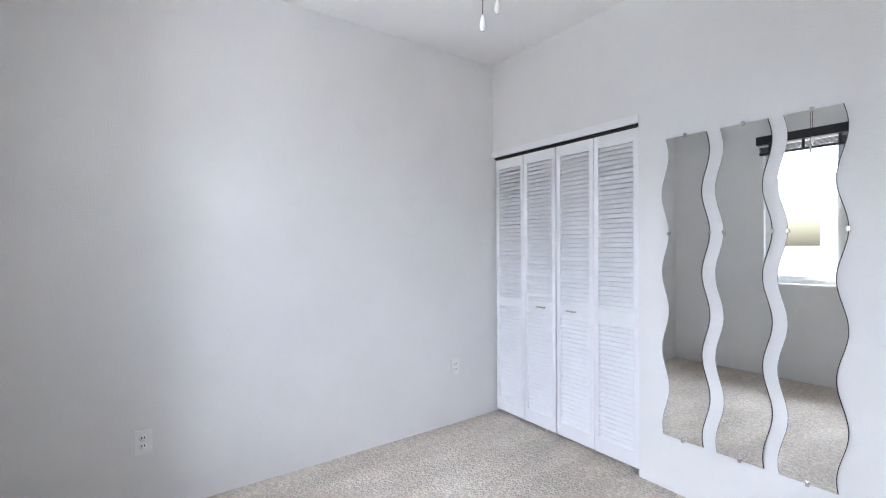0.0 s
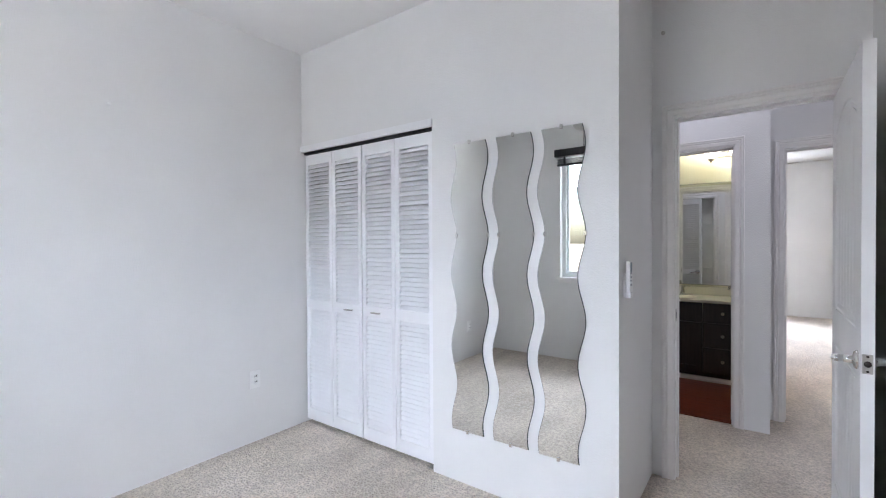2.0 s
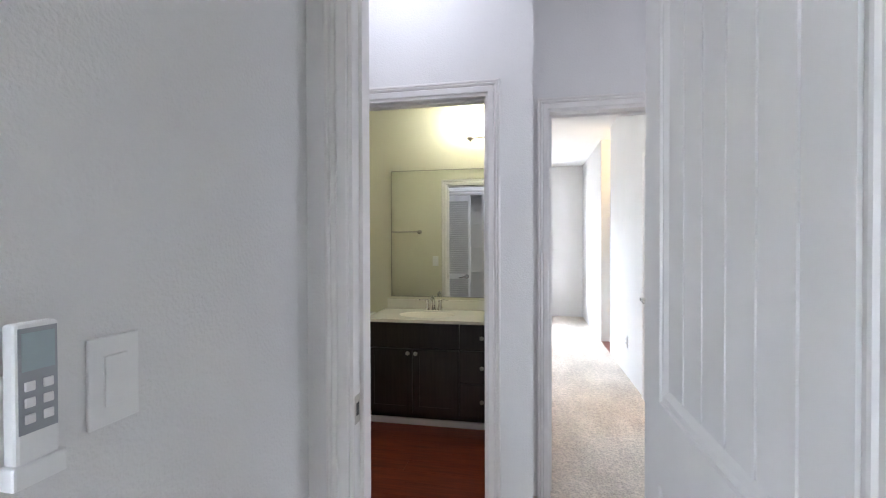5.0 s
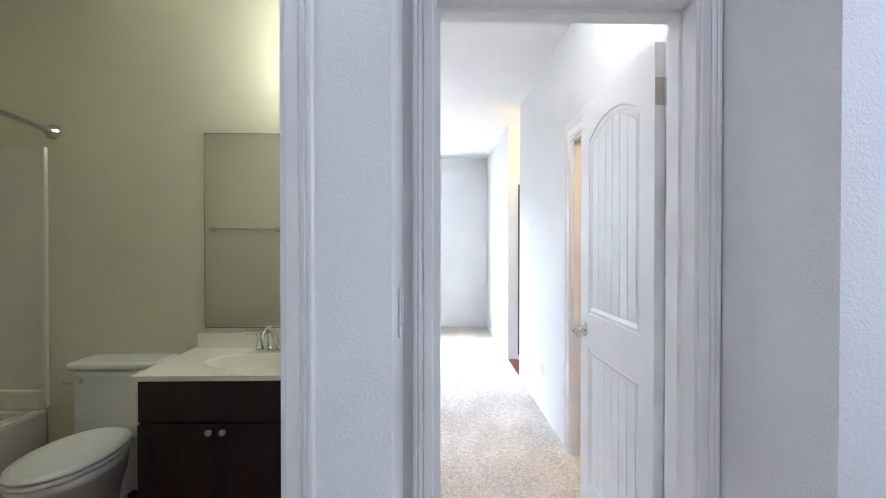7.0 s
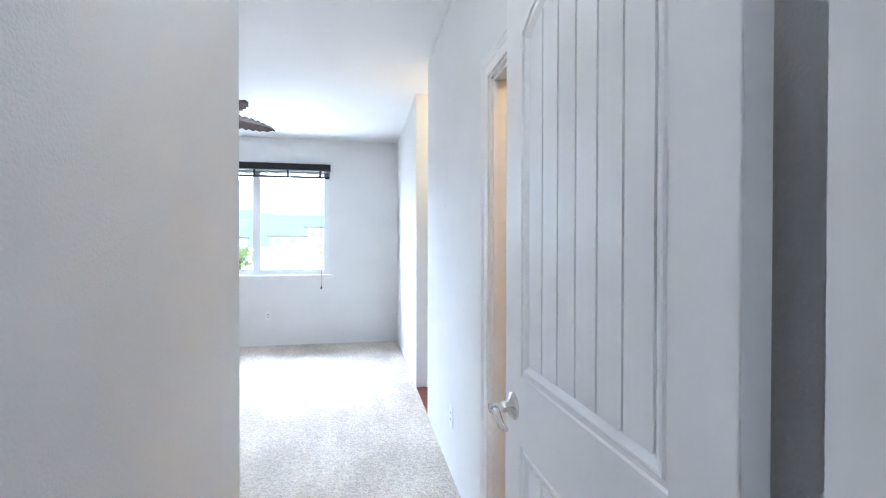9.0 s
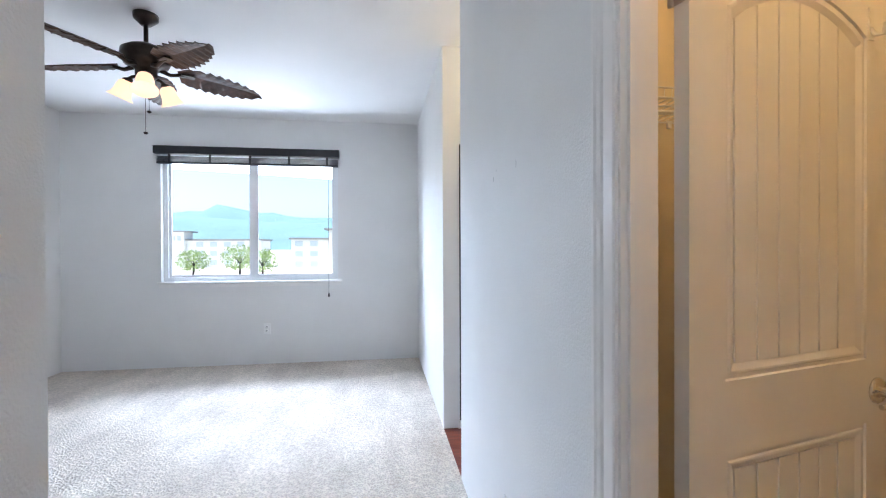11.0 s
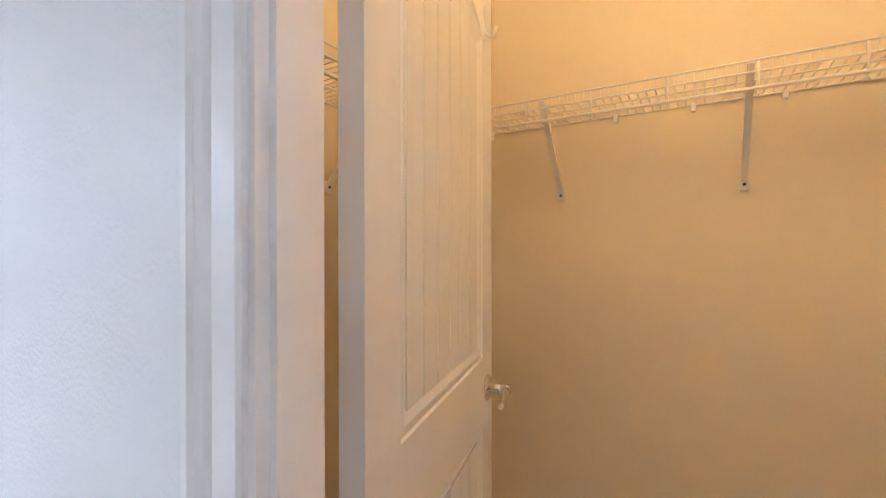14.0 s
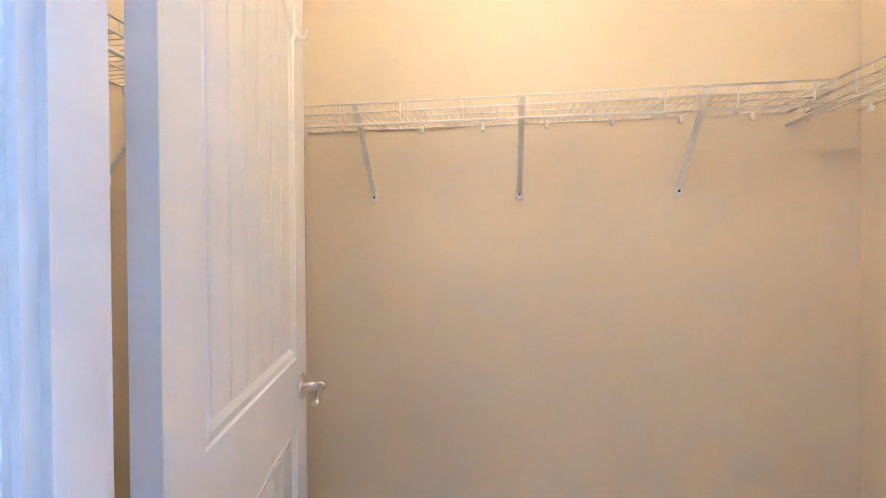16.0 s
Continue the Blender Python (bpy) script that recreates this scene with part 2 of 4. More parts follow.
# small room
WIN1 = (-0.66, 0.56, 0.95, 2.40)
wall("wall_west", [(-1.67, -1.555, -0.32, 3.635, 0, H)])
wall("wall_south", [(-1.555, WIN1[0], -0.27, -0.15, 0, H), (WIN1[1], 1.665, -0.27, -0.15, 0, H),
                    (WIN1[0], WIN1[1], -0.27, -0.15, 0, WIN1[2]), (WIN1[0], WIN1[1], -0.27, -0.15, WIN1[3], H)])
wall("wall_east", [(1.665, 1.78, -0.32, 3.635, 0, H)])
CX0, CX1 = -1.555, -0.312
wall("wall_closet_front", [(CX1, 0.742, 2.79, 2.90, 0, H), (CX0, CX1, 2.79, 2.90, 2.088, H)])
wall("wall_return", [(0.63, 0.742, 2.90, 3.52, 0, H)])
D1 = (0.857, 1.566)
wall("wall_small_room_door", [(-0.9, -0.02, 3.52, 3.635, 0, H), (-0.02, 0.66, 3.52, 3.635, DOOR, H), (0.66, D1[0], 3.52, 3.635, 0, H), (D1[0], D1[1], 3.52, 3.635, DOOR + 0.012, H),
                              (D1[1], 1.665, 3.52, 3.635, 0, H)])
wall("wall_linen_back", [(-0.9, 0.62, 3.40, 3.425, 0, H)])
wall("wall_hall_south", [(1.78, 3.2, 3.52, 3.635, 0, H)])
wall("wall_hall_west", [(-1.02, -0.9, 3.635, 4.565, 0, H)])
wall("wall_hall_east", [(3.2, 3.32, 3.635, 4.53, 0, H)])
# bath
BD = (0.338, 1.095)
wall("wall_bath", [(-0.9, BD[0], 4.565, 4.63, 0, H), (BD[1], 1.307, 4.565, 4.63, 0, H), (BD[0], BD[1], 4.565, 4.63, DOOR, H)])
wall("wall_bath_inside", [(-1.55, BD[0], 4.63, 4.68, 0, H), (BD[1], 1.21, 4.63, 4.68, 0, H), (BD[0], BD[1], 4.63, 4.68, DOOR, H)], BATHWALL, "cream painted bathroom wall")
wall("wall_bath_back", [(-1.55, 1.21, 6.16, 6.22, 0, H)], BATHWALL, "cream painted bathroom wall")
wall("wall_bath_east", [(1.15, 1.21, 4.68, 6.16, 0, H)], BATHWALL, "cream painted bathroom wall")
wall("wall_bath_west", [(-1.61, -1.55, 4.63, 6.22, 0, H)], BATHWALL, "cream painted bathroom wall")
# bedroom
B2 = (1.394, 2.116)
wall("wall_entry_west", [(1.21, 1.307, 4.63, 6.48, 0, H)])
wall("wall_bedroom_door", [(1.307, B2[0], 4.89, 5.035, 0, H), (B2[1], 2.18, 4.89, 5.035, 0, H), (B2[0], B2[1], 4.89, 5.035, DOOR, H)])
wall("wall_niche_east", [(2.18, 2.35, 4.53, 5.05, 0, H)])
wall("wall_hall_north", [(2.35, 3.2, 4.53, 4.65, 0, H)])
CD = (5.79, 6.504)
wall("wall_bedroom_east", [(RW, 2.352, 5.05, CD[0], 0, H), (RW, 2.352, CD[1], 8.172, 0, H), (RW, 2.352, CD[0], CD[1], DOOR, H)])
wall("wall_bedroom_east_far", [(RW, 2.385, 8.868, 11.05, 0, H)])
wall("wall_bedroom_south", [(-1.67, 1.21, 6.36, 6.48, 0, H)])
wall("wall_bedroom_west", [(-1.67, -1.555, 6.48, 11.05, 0, H)])
WIN2 = (-0.56, 1.345, 0.945, 2.40)
wall("wall_bedroom_window", [(-1.555, WIN2[0], 10.93, 11.07, 0, H), (WIN2[1], RW, 10.93, 11.07, 0, H),
                             (WIN2[0], WIN2[1], 10.93, 11.07, 0, WIN2[2]), (WIN2[0], WIN2[1], 10.93, 11.07, WIN2[3], H)])
# walk-in closet, the same paint on its own linings but tinted with lamplight
wall("wall_walk_in_back", [(3.70, 3.80, 4.80, 7.32, 0, H)], LAMPLITWALL, "cream closet wall with warm lamplight tinted into its paint")
wall("wall_walk_in_north", [(2.352, 3.70, 7.22, 7.32, 0, H)], LAMPLITWALL, "cream closet wall with warm lamplight tinted into its paint")
wall("wall_walk_in_south", [(2.352, 3.70, 4.80, 4.89, 0, H)], LAMPLITWALL, "cream closet wall with warm lamplight tinted into its paint")
# vestibule beside the bedroom
wall("wall_vestibule_south", [(2.352, 3.7, 8.06, 8.172, 0, H)])
wall("wall_vestibule_end", [(3.7, 3.8, 8.06, 8.98, 0, H)])
wall("wall_vestibule_north", [(2.385, 3.7, 8.868, 8.98, 0, H)])
solid("ceiling", B(-1.67, 3.9, -0.32, 11.1, H, H + 0.1), CEILING, "flat white painted ceiling", "ceiling")


def boards(name, x0, x1, y0, y1, label):
    """A wooden floor in boards along x."""
    base = solid(name, B(x0, x1, y0, y1, -0.012, -0.004), CHERRY, label, "floor")
    wide, y, i = 0.125, y0, 0
    me = None
    while y < y1 - 0.01:
        w = min(wide, y1 - y)
        cut = x0 + (0.35 + 0.61 * i % 1.0) * (x1 - x0) * 0.6
        for a, b in ((x0, cut), (cut, x1)):
            part("plank", B(a + 0.001, b - 0.001, y + 0.001, y + w - 0.001, -0.004, 0.0), CHERRY, base)
        y, i = y + wide, i + 1


boards("floor_bath", -0.9, 1.15, 4.64, 6.16, "dark red cherry wood plank floor")
boards("floor_vestibule", 2.28, 3.7, 8.172, 8.868, "dark red cherry wood plank floor")

CASING = [(0, 0), (0.0, 0.008), (0.004, 0.0105), (0.026, 0.0115), (0.030, 0.008), (0.034, 0.0125), (0.040, 0.0155), (0.044, 0.0125), (0.048, 0.0165), (0.054, 0.017), (0.058, 0.013), (0.058, 0.0)]


def casing(name, a, b, top, face, axis, side, legs=(1, 1), head=1, wide=1.0):
    """Moulded trim round an opening from a to b. axis: 'x' or 'y', the way the opening runs; side: +1 or -1, the way the trim stands out."""
    bm = bmesh.new()

    def strip(place0, place1, out):
        r0 = []
        r1 = []
        for w, d in CASING:
            w *= wide
            for place, r in ((place0, r0), (place1, r1)):
                u, z = place(w)
                p = (u, face + side * d, z) if axis == "x" else (face + side * d, u, z)
                r.append(bm.verts.new(p))
        n = len(r0)
        bm.faces.new(r0)
        bm.faces.new(r1[::-1])
        for i in range(n):
            bm.faces.new((r0[i], r1[i], r1[(i + 1) % n], r0[(i + 1) % n]))

    g = 0.004
    if legs[0]:
        strip(lambda w: (a - g - w, 0.0), lambda w: (a - g - w, top + g + w), 0)
    if legs[1]:
        strip(lambda w: (b + g + w, 0.0), lambda w: (b + g + w, top + g + w), 0)
    if head:
        strip(lambda w: (a - g - w, top + g + w), lambda w: (b + g + w, top + g + w), 0)
    return solid(name, bm, TRIM, "white painted moulded door casing", "door trim")


def jamb(name, a, b, top, f0, f1, axis, stop):
    """Lining of an opening, with its stop."""
    bm = bmesh.new()
    for u0, u1, z0, z1, s in ((a - 0.004, a + 0.006, 0, top, 0), (b - 0.006, b + 0.004, 0, top, 0), (a + 0.006, b - 0.006, top - 0.010, top + 0.004, 0),
                              (a + 0.006, a + 0.016, 0, top - 0.010, 1), (b - 0.016, b - 0.006, 0, top - 0.010, 1), (a + 0.016, b - 0.016, top - 0.022, top - 0.010, 1)):
        p0, p1 = (f0 - 0.002, f1 + 0.002) if not s else (stop, stop + 0.035)
        if axis == "x":
            box(bm, u0, u1, p0, p1, z0, z1)
        else:
            box(bm, p0, p1, u0, u1, z0, z1)
    return solid(name, bm, TRIM, "white painted door lining with stop", "door frame")


casing("trim_small_room_door", D1[0], D1[1], DOOR + 0.012, 3.52, "x", -1)
casing("trim_small_room_door_hall", D1[0], D1[1], DOOR + 0.012, 3.635, "x", 1, legs=(1, 1))
jamb("frame_small_room_door", D1[0], D1[1], DOOR + 0.012, 3.52, 3.635, "x", 3.56)
casing("trim_bath_door", BD[0], BD[1], DOOR, 4.565, "x", -1)
casing("trim_bath_door_inside", BD[0], BD[1], DOOR, 4.68, "x", 1, legs=(1, 0))
jamb("frame_bath_door", BD[0], BD[1], DOOR, 4.565, 4.68, "x", 4.60)
casing("trim_bedroom_door", B2[0], B2[1], DOOR, 4.89, "x", -1)
casing("trim_bedroom_door_inside", B2[0], B2[1], DOOR, 5.035, "x", 1)
jamb("frame_bedroom_door", B2[0], B2[1], DOOR, 4.89, 5.035, "x", 4.955)
casing("trim_walk_in_door", CD[0], CD[1], DOOR, RW, "y", -1, wide=1.45)
jamb("frame_walk_in_door", CD[0], CD[1], DOOR, RW, 2.352, "y", RW + 0.012)
casing("trim_linen_door", -0.02, 0.66, DOOR, 3.635, "x", 1)
jamb("frame_linen_door", -0.02, 0.66, DOOR, 3.52, 3.635, "x", 3.53)



def strike_plate(m):
    """A latch's keeper let into a door lining; it faces local +x."""
    d = thing("strike_plate", m, "small dark metal strike plate in the door lining", "strike plate", "strike plates")
    part("plate", B(0.0002, 0.0018, -0.016, 0.016, -0.035, 0.035, bevel=0.0006), NICKEL, d)
    part("hole", B(0.0018, 0.0022, -0.008, 0.008, -0.016, 0.016), DARK, d)


strike_plate(pose(D1[0] + 0.006, 3.54, 0.94))
strike_plate(pose(BD[0] + 0.006, 4.655, 0.97))

# ---- doors ----


def arch(x0, x1, spring, rise, n=12):
    return [(x0 + (x1 - x0) * k / n, spring + rise * math.sin(math.pi * k / n) ** 0.8) for k in range(n + 1)]


def lever(parent, x, side, z, turn, half=0.0175):
    """A lever handle on one face of a leaf. side: -1 or +1 along y; turn: -1 or +1, the way the lever points."""
    s = side
    bm = bmesh.new()
    lathe(bm, [(0.0, 0), (0.033, 0), (0.033, 0.004), (0.027, 0.010), (0.014, 0.013), (0.012, 0.045), (0.014, 0.05), (0.012, 0.062), (0.0, 0.064)],
          Matrix.Translation((x, s * half, z)) @ pose(0, 0, 0, -90 * s, 0, 0), 20)
    h = part("handle", bm, CHROME, parent, "polished chrome lever handle")
    bm = bmesh.new()
    y = s * (half + 0.053)
    tube(bm, [(x, y, z), (x + turn * 0.03, y, z - 0.003), (x + turn * 0.07, y + s * 0.004, z - 0.014), (x + turn * 0.10, y + s * 0.002, z - 0.012)],
         [0.010, 0.0095, 0.0085, 0.006], 10)
    part("lever", bm, CHROME, h)


def panel_door(name, m, w, label, hinge_x=0.0, h=2.03, lever_turn=-1, z0=0.012, lever_z=0.962):
    """A two-panel leaf with an arched upper panel of grooved planks. Local x runs from hinge to lock edge."""
    d = thing(name, m, label, "door")
    t, st, core = 0.035, 0.103, 0.0065
    part("core", B(0.02, w - 0.02, -core, core, z0 + 0.02, h - 0.02), DOORPAINT, d)
    lo, mid0, mid1, spring, rise = 0.24, 0.885, 1.045, 1.845, 0.075
    x0, x1 = st, w - st
    for s in (-1, 1):
        bm = bmesh.new()
        ya, yb = (core, t / 2) if s > 0 else (-t / 2, -core)
        box(bm, 0, x0, ya, yb, z0, h)
        box(bm, x1, w, ya, yb, z0, h)
        box(bm, x0, x1, ya, yb, z0, lo)
        box(bm, x0, x1, ya, yb, mid0, mid1)
        prism(bm, arch(x0, x1, spring, rise) + [(x1, h), (x0, h)], yb - ya, Matrix.Translation((0, ya, 0)))
        part("frame", bm, DOORPAINT, d)
        # sloping moulding round both panels
        bm = bmesh.new()
        face, deep = s * t / 2, s * (core + 0.0015)
        for outline in ([(x0, lo), (x1, lo), (x1, mid0), (x0, mid0)], [(x0, mid1), (x1, mid1)] + arch(x0, x1, spring, rise)[::-1]):
            cx = sum(p[0] for p in outline) / len(outline)
            cz = (min(p[1] for p in outline) + max(p[1] for p in outline)) / 2
            hx, hz = (x1 - x0) / 2, (max(p[1] for p in outline) - min(p[1] for p in outline)) / 2
            loops = []
            for inset, y in ((0.0, face), (0.003, face - s * 0.0045), (0.011, face - s * 0.0045), (0.014, face - s * 0.0015), (0.019, face - s * 0.0015), (0.036, deep)):
                loops.append([bm.verts.new((cx + (x - cx) * (1 - inset / hx), y, cz + (z - cz) * (1 - inset / hz))) for x, z in outline])
            n = len(outline)
            for a, b in zip(loops, loops[1:]):
                for i in range(n):
                    bm.faces.new((a[i], a[(i + 1) % n], b[(i + 1) % n], b[i]))
        part("moulding", bm, DOORPAINT, d)
        # grooved planks
        count = 6
        px0, px1 = x0 + 0.034, x1 - 0.034
        pw = (px1 - px0) / count
        for i in range(count):
            a, b = px0 + i * pw + 0.003, px0 + (i + 1) * pw - 0.003
            ya, yb = (core, core + 0.0052) if s > 0 else (-core - 0.0052, -core)
            tops = [(x, spring - 0.034 + rise * max(0.0, math.sin(math.pi * (x - px0) / (px1 - px0))) ** 0.8) for x in (b, (a + b) / 2, a)]
            bm = bmesh.new()
            prism(bm, [(a, mid1 + 0.034), (b, mid1 + 0.034)] + tops, yb - ya, Matrix.Translation((0, ya, 0)))
            part("plank", bm, DOORPAINT, d)
            bm = bmesh.new()
            box(bm, a, b, ya, yb, lo + 0.034, mid0 - 0.034)
            part("plank", bm, DOORPAINT, d)
        lever(d, w - 0.06, s, lever_z, lever_turn)
    part("edge", B(-0.0005, 0.003, -t / 2, t / 2, z0, h), DOORPAINT, d)
    part("edge", B(w - 0.003, w + 0.0005, -t / 2, t / 2, z0, h), DOORPAINT, d)
    plate = part("latch_plate", B(w + 0.0002, w + 0.002, -0.0135, 0.0135, lever_z - 0.033, lever_z + 0.033, bevel=0.0008), NICKEL, d, "brushed nickel latch plate")
    bm = bmesh.new()
    lathe(bm, [(0, 0), (0.0105, 0), (0.0105, 0.003), (0.008, 0.005), (0.0, 0.0055)], Matrix.Translation((w + 0.002, 0, lever_z)) @ pose(0, 0, 0, 0, 90, 0), 14)
    part("bolt", bm, BRONZE, plate)
    for z in (-0.025, 0.025):
        bm = bmesh.new()
        lathe(bm, [(0, 0), (0.004, 0), (0.003, 0.001), (0, 0.0012)], Matrix.Translation((w + 0.002, 0, lever_z + z)) @ pose(0, 0, 0, 0, 90, 0), 10)
        part("screw", bm, BRONZE, plate)
    for z in (0.2, 1.825):
        bm = bmesh.new()
        box(bm, -0.0025, -0.0005, -t / 2 + 0.004, t / 2, z, z + 0.09)
        side = 1 if hinge_x >= 0 else -1
        lathe(bm, [(0, 0), (0.006, 0), (0.006, 0.09), (0, 0.092)], Matrix.Translation((-0.006, side * (t / 2 + 0.004), z)), 10)
        part("hinge", bm, NICKEL, d, "worn nickel butt hinge")
    return d


# small room's door stands open at a right angle along the east wall
panel_door("door_small_room", pose(1.549, 3.518, 0, 0, 0, -90), 0.745, "white two-panel arched door standing open on carpet", hinge_x=1, lever_z=0.940)
# bedroom door stands open, a little past a right angle
panel_door("door_bedroom", pose(2.134, 5.122, 0, 0, 0, 90.3), 0.70, "white two-panel arched door standing open against bedroom wall", hinge_x=-1)
# walk-in closet's door opened inward
panel_door("door_walk_in", pose(2.430, 6.532, 0, 0, 0, 12.5), 0.705, "white two-panel arched door opened into the closet", hinge_x=1)
# bath door folded back against the bath's side wall
panel_door("door_bath", pose(1.088, 4.69, 0, 0, 0, 89.0), 0.69, "white two-panel arched door folded back inside bathroom", hinge_x=-1)


def louvre_leaf(parent, x0, x1, z0, z1, y0, y1, slat, mid=(0.865, 0.935), pitch=0.0295):
    """One louvred leaf: stiles, rails and slats under parent."""
    st = 0.032
    for a, b in ((x0, x0 + st), (x1 - st, x1)):
        part("stile", B(a, b, y0, y1, z0, z1, bevel=0.002), LOUVRE, parent)
    for a, b in ((z0, z0 + 0.085), mid, (z1 - 0.075, z1)):
        part("rail", B(x0 + st, x1 - st, y0 + 0.001, y1 - 0.001, a, b), LOUVRE, parent)
    for a, b in ((z0 + 0.085, mid[0]), (mid[1], z1 - 0.075)):
        n = int((b - a) / pitch)
        for i in range(n):
            s = part("slat", slat, LOUVRE, parent)
            s.matrix_basis = pose((x0 + x1) / 2, (y0 + y1) / 2 - 0.002, a + (i + 0.5) * (b - a) / n, -42, 0, 0)


def bifold():
    leaf_w = (CX1 - CX0 - 0.024) / 4
    slat = finish(B(-(leaf_w - 0.068) / 2, (leaf_w - 0.068) / 2, -0.0025, 0.0025, -0.0165, 0.0165), "slat", LOUVRE)
    for pair in range(2):
        d = thing("bifold_door", pose(0, 0, 0), "white louvred bifold closet door, closed, with small pull", "closet door", "closet bifold doors")
        for k in range(2):
            i = pair * 2 + k
            x0 = CX0 + 0.012 + i * leaf_w
            leaf = new("leaf")
            leaf.parent = d
            louvre_leaf(leaf, x0 + (0.005 if i == 2 else 0.002), x0 + leaf_w - (0.005 if i == 1 else 0.002), 0.03, 2.025, 2.812, 2.84, slat)
        cx = CX0 + 0.012 + (1.5 if pair == 0 else 2.5) * leaf_w + (0.02 if pair == 0 else -0.02)
        bm = bmesh.new()
        tube(bm, [(cx - 0.042, 2.80, 0.897), (cx - 0.02, 2.79, 0.899), (cx + 0.02, 2.79, 0.899), (cx + 0.042, 2.80, 0.897)], [0.004, 0.006, 0.006, 0.004], 10)
        for u in (-0.032, 0.032):
            tube(bm, [(cx + u, 2.792, 0.898), (cx + u, 2.813, 0.898)], 0.004, 8)
        part("pull", bm, NICKEL, d, "small nickel bow pull")
    tr = solid("trim_closet_header", B(CX0, CX1 + 0.004, 2.778, 2.80, 2.046, 2.09), LOUVRE, "white painted closet header board", "closet trim")
    solid("closet_track", B(CX0, CX1, 2.81, 2.845, 2.034, 2.06), DARK, "dark metal bifold door track", "door track")
    solid("wall_closet_inside", B(CX0, CX1 + 0.3, 3.36, 3.38, 0, H), WALL, "closet back wall", "wall")
    bm = bmesh.new()
    box(bm, CX1 - 0.05, CX1, 2.80, 2.84, 0.0, 0.006)
    box(bm, CX1 - 0.012, CX1 - 0.008, 2.80, 2.84, 0.006, 0.03)
    tagged(new("floor_bracket", finish(bm, "floor_bracket", NICKEL)), "small metal bifold pivot bracket on the carpet", "bracket")


bifold()


def linen_door():
    d = thing("linen_closet_door", pose(-0.005, 3.662, 0, 0, 0, 9), "white louvred linen closet door left slightly ajar", "closet door")
    slat = finish(B(-0.22, 0.22, -0.0025, 0.0025, -0.0185, 0.0185), "slat", LOUVRE)
    louvre_leaf(d, 0, 0.51, 0.03, 2.03, -0.014, 0.014, slat)
    lever(d, 0.46, 1, 0.9, -1, 0.014)
    for z in (0.5, 0.95, 1.3, 1.65):
        bm = bmesh.new()
        for k in range(7):
            tube(bm, [(-0.6, 3.44 + k * 0.012, z), (0.6, 3.44 + k * 0.012, z)], 0.0025, 5)
        tagged(new("linen_shelf", finish(bm, "linen_shelf", WIRE)), "white wire shelf inside the linen closet", "shelf", "linen shelves")


linen_door()

# ---- small room: wavy mirrors, outlets, controls, window ----


def wave(z, top):
    return 0.019 * math.cos(2 * math.pi * (top - 0.093 - z) / 0.42)


def wavy_mirror(x0, x1):
    top, bottom, n = 1.915, 0.300, 96
    mid = (top + bottom) / 2
    d = thing("wavy_mirror", pose((x0 + x1) / 2, 2.789, mid), "tall frameless wavy-edged wall mirror strip held by clips", "mirror", "wavy mirrors")
    hw = (x1 - x0) / 2
    zs = [top + (bottom - top) * k / n for k in range(n + 1)]
    for nm, mat, grow, y0, y1 in (("glass", MIRROR, 0.0, -0.0075, -0.0055), ("edge", MIRROREDGE, 0.0022, -0.0055, -0.0005)):
        left = [(-hw - grow + wave(z, top), z - mid) for z in zs]
        right = [(hw + grow + wave(z, top), z - mid) for z in zs]
        bm = bmesh.new()
        fa = [bm.verts.new((x, y0, z)) for x, z in left], [bm.verts.new((x, y0, z)) for x, z in right]
        ba = [bm.verts.new((x, y1, z)) for x, z in left], [bm.verts.new((x, y1, z)) for x, z in right]
        for k in range(n):
            bm.faces.new((fa[0][k], fa[0][k + 1], fa[1][k + 1], fa[1][k]))
            bm.faces.new((ba[0][k], ba[1][k], ba[1][k + 1], ba[0][k + 1]))
            bm.faces.new((fa[0][k], ba[0][k], ba[0][k + 1], fa[0][k + 1]))
            bm.faces.new((fa[1][k], fa[1][k + 1], ba[1][k + 1], ba[1][k]))
        bm.faces.new((fa[0][0], fa[1][0], ba[1][0], ba[0][0]))
        bm.faces.new((fa[0][n], ba[0][n], ba[1][n], fa[1][n]))
        part(nm, bm, mat, d)
    zc = 1.40 - mid
    for x, z in ((-hw + wave(1.40, top), zc), (hw + wave(1.40, top), zc), (wave(top, top), top - mid), (wave(bottom, top), bottom - mid)):
        part("clip", B(x - 0.008, x + 0.008, -0.0115, -0.0004, z - 0.011, z + 0.011, bevel=0.002), CHROME, d, "small metal mirror clip")


for a, b in ((-0.152, 0.050), (0.117, 0.314), (0.375, 0.575)):
    wavy_mirror(a, b)


def outlet(m, label="white duplex wall outlet"):
    d = thing("outlet", m, label, "outlet")
    part("plate", B(-0.037, 0.037, -0.0075, -0.0005, -0.06, 0.06, bevel=0.002), PLASTIC, d)
    for z in (-0.02, 0.02):
        bm = bmesh.new()
        lathe(bm, [(0, 0), (0.0165, 0), (0.0165, 0.002), (0, 0.002)], pose(0, -0.0075, z, 90, 0, 0), 16)
        s = part("socket", bm, PLASTIC, d)
        for x in (-0.006, 0.006):
            part("slot", B(x - 0.002, x + 0.002, -0.0105, -0.0091, z - 0.002, z + 0.009), DARK, s)
    return d


outlet(pose(-1.555, 0.45, 0.372, 0, 0, 90), "white duplex wall outlet with a dark smudge")
outlet(pose(-1.555, 2.395, 0.43, 0, 0, 90))
outlet(pose(RW, 7.25, 0.35, 0, 0, -90))
outlet(pose(0.55, 10.93, 0.40, 0, 0, 0))


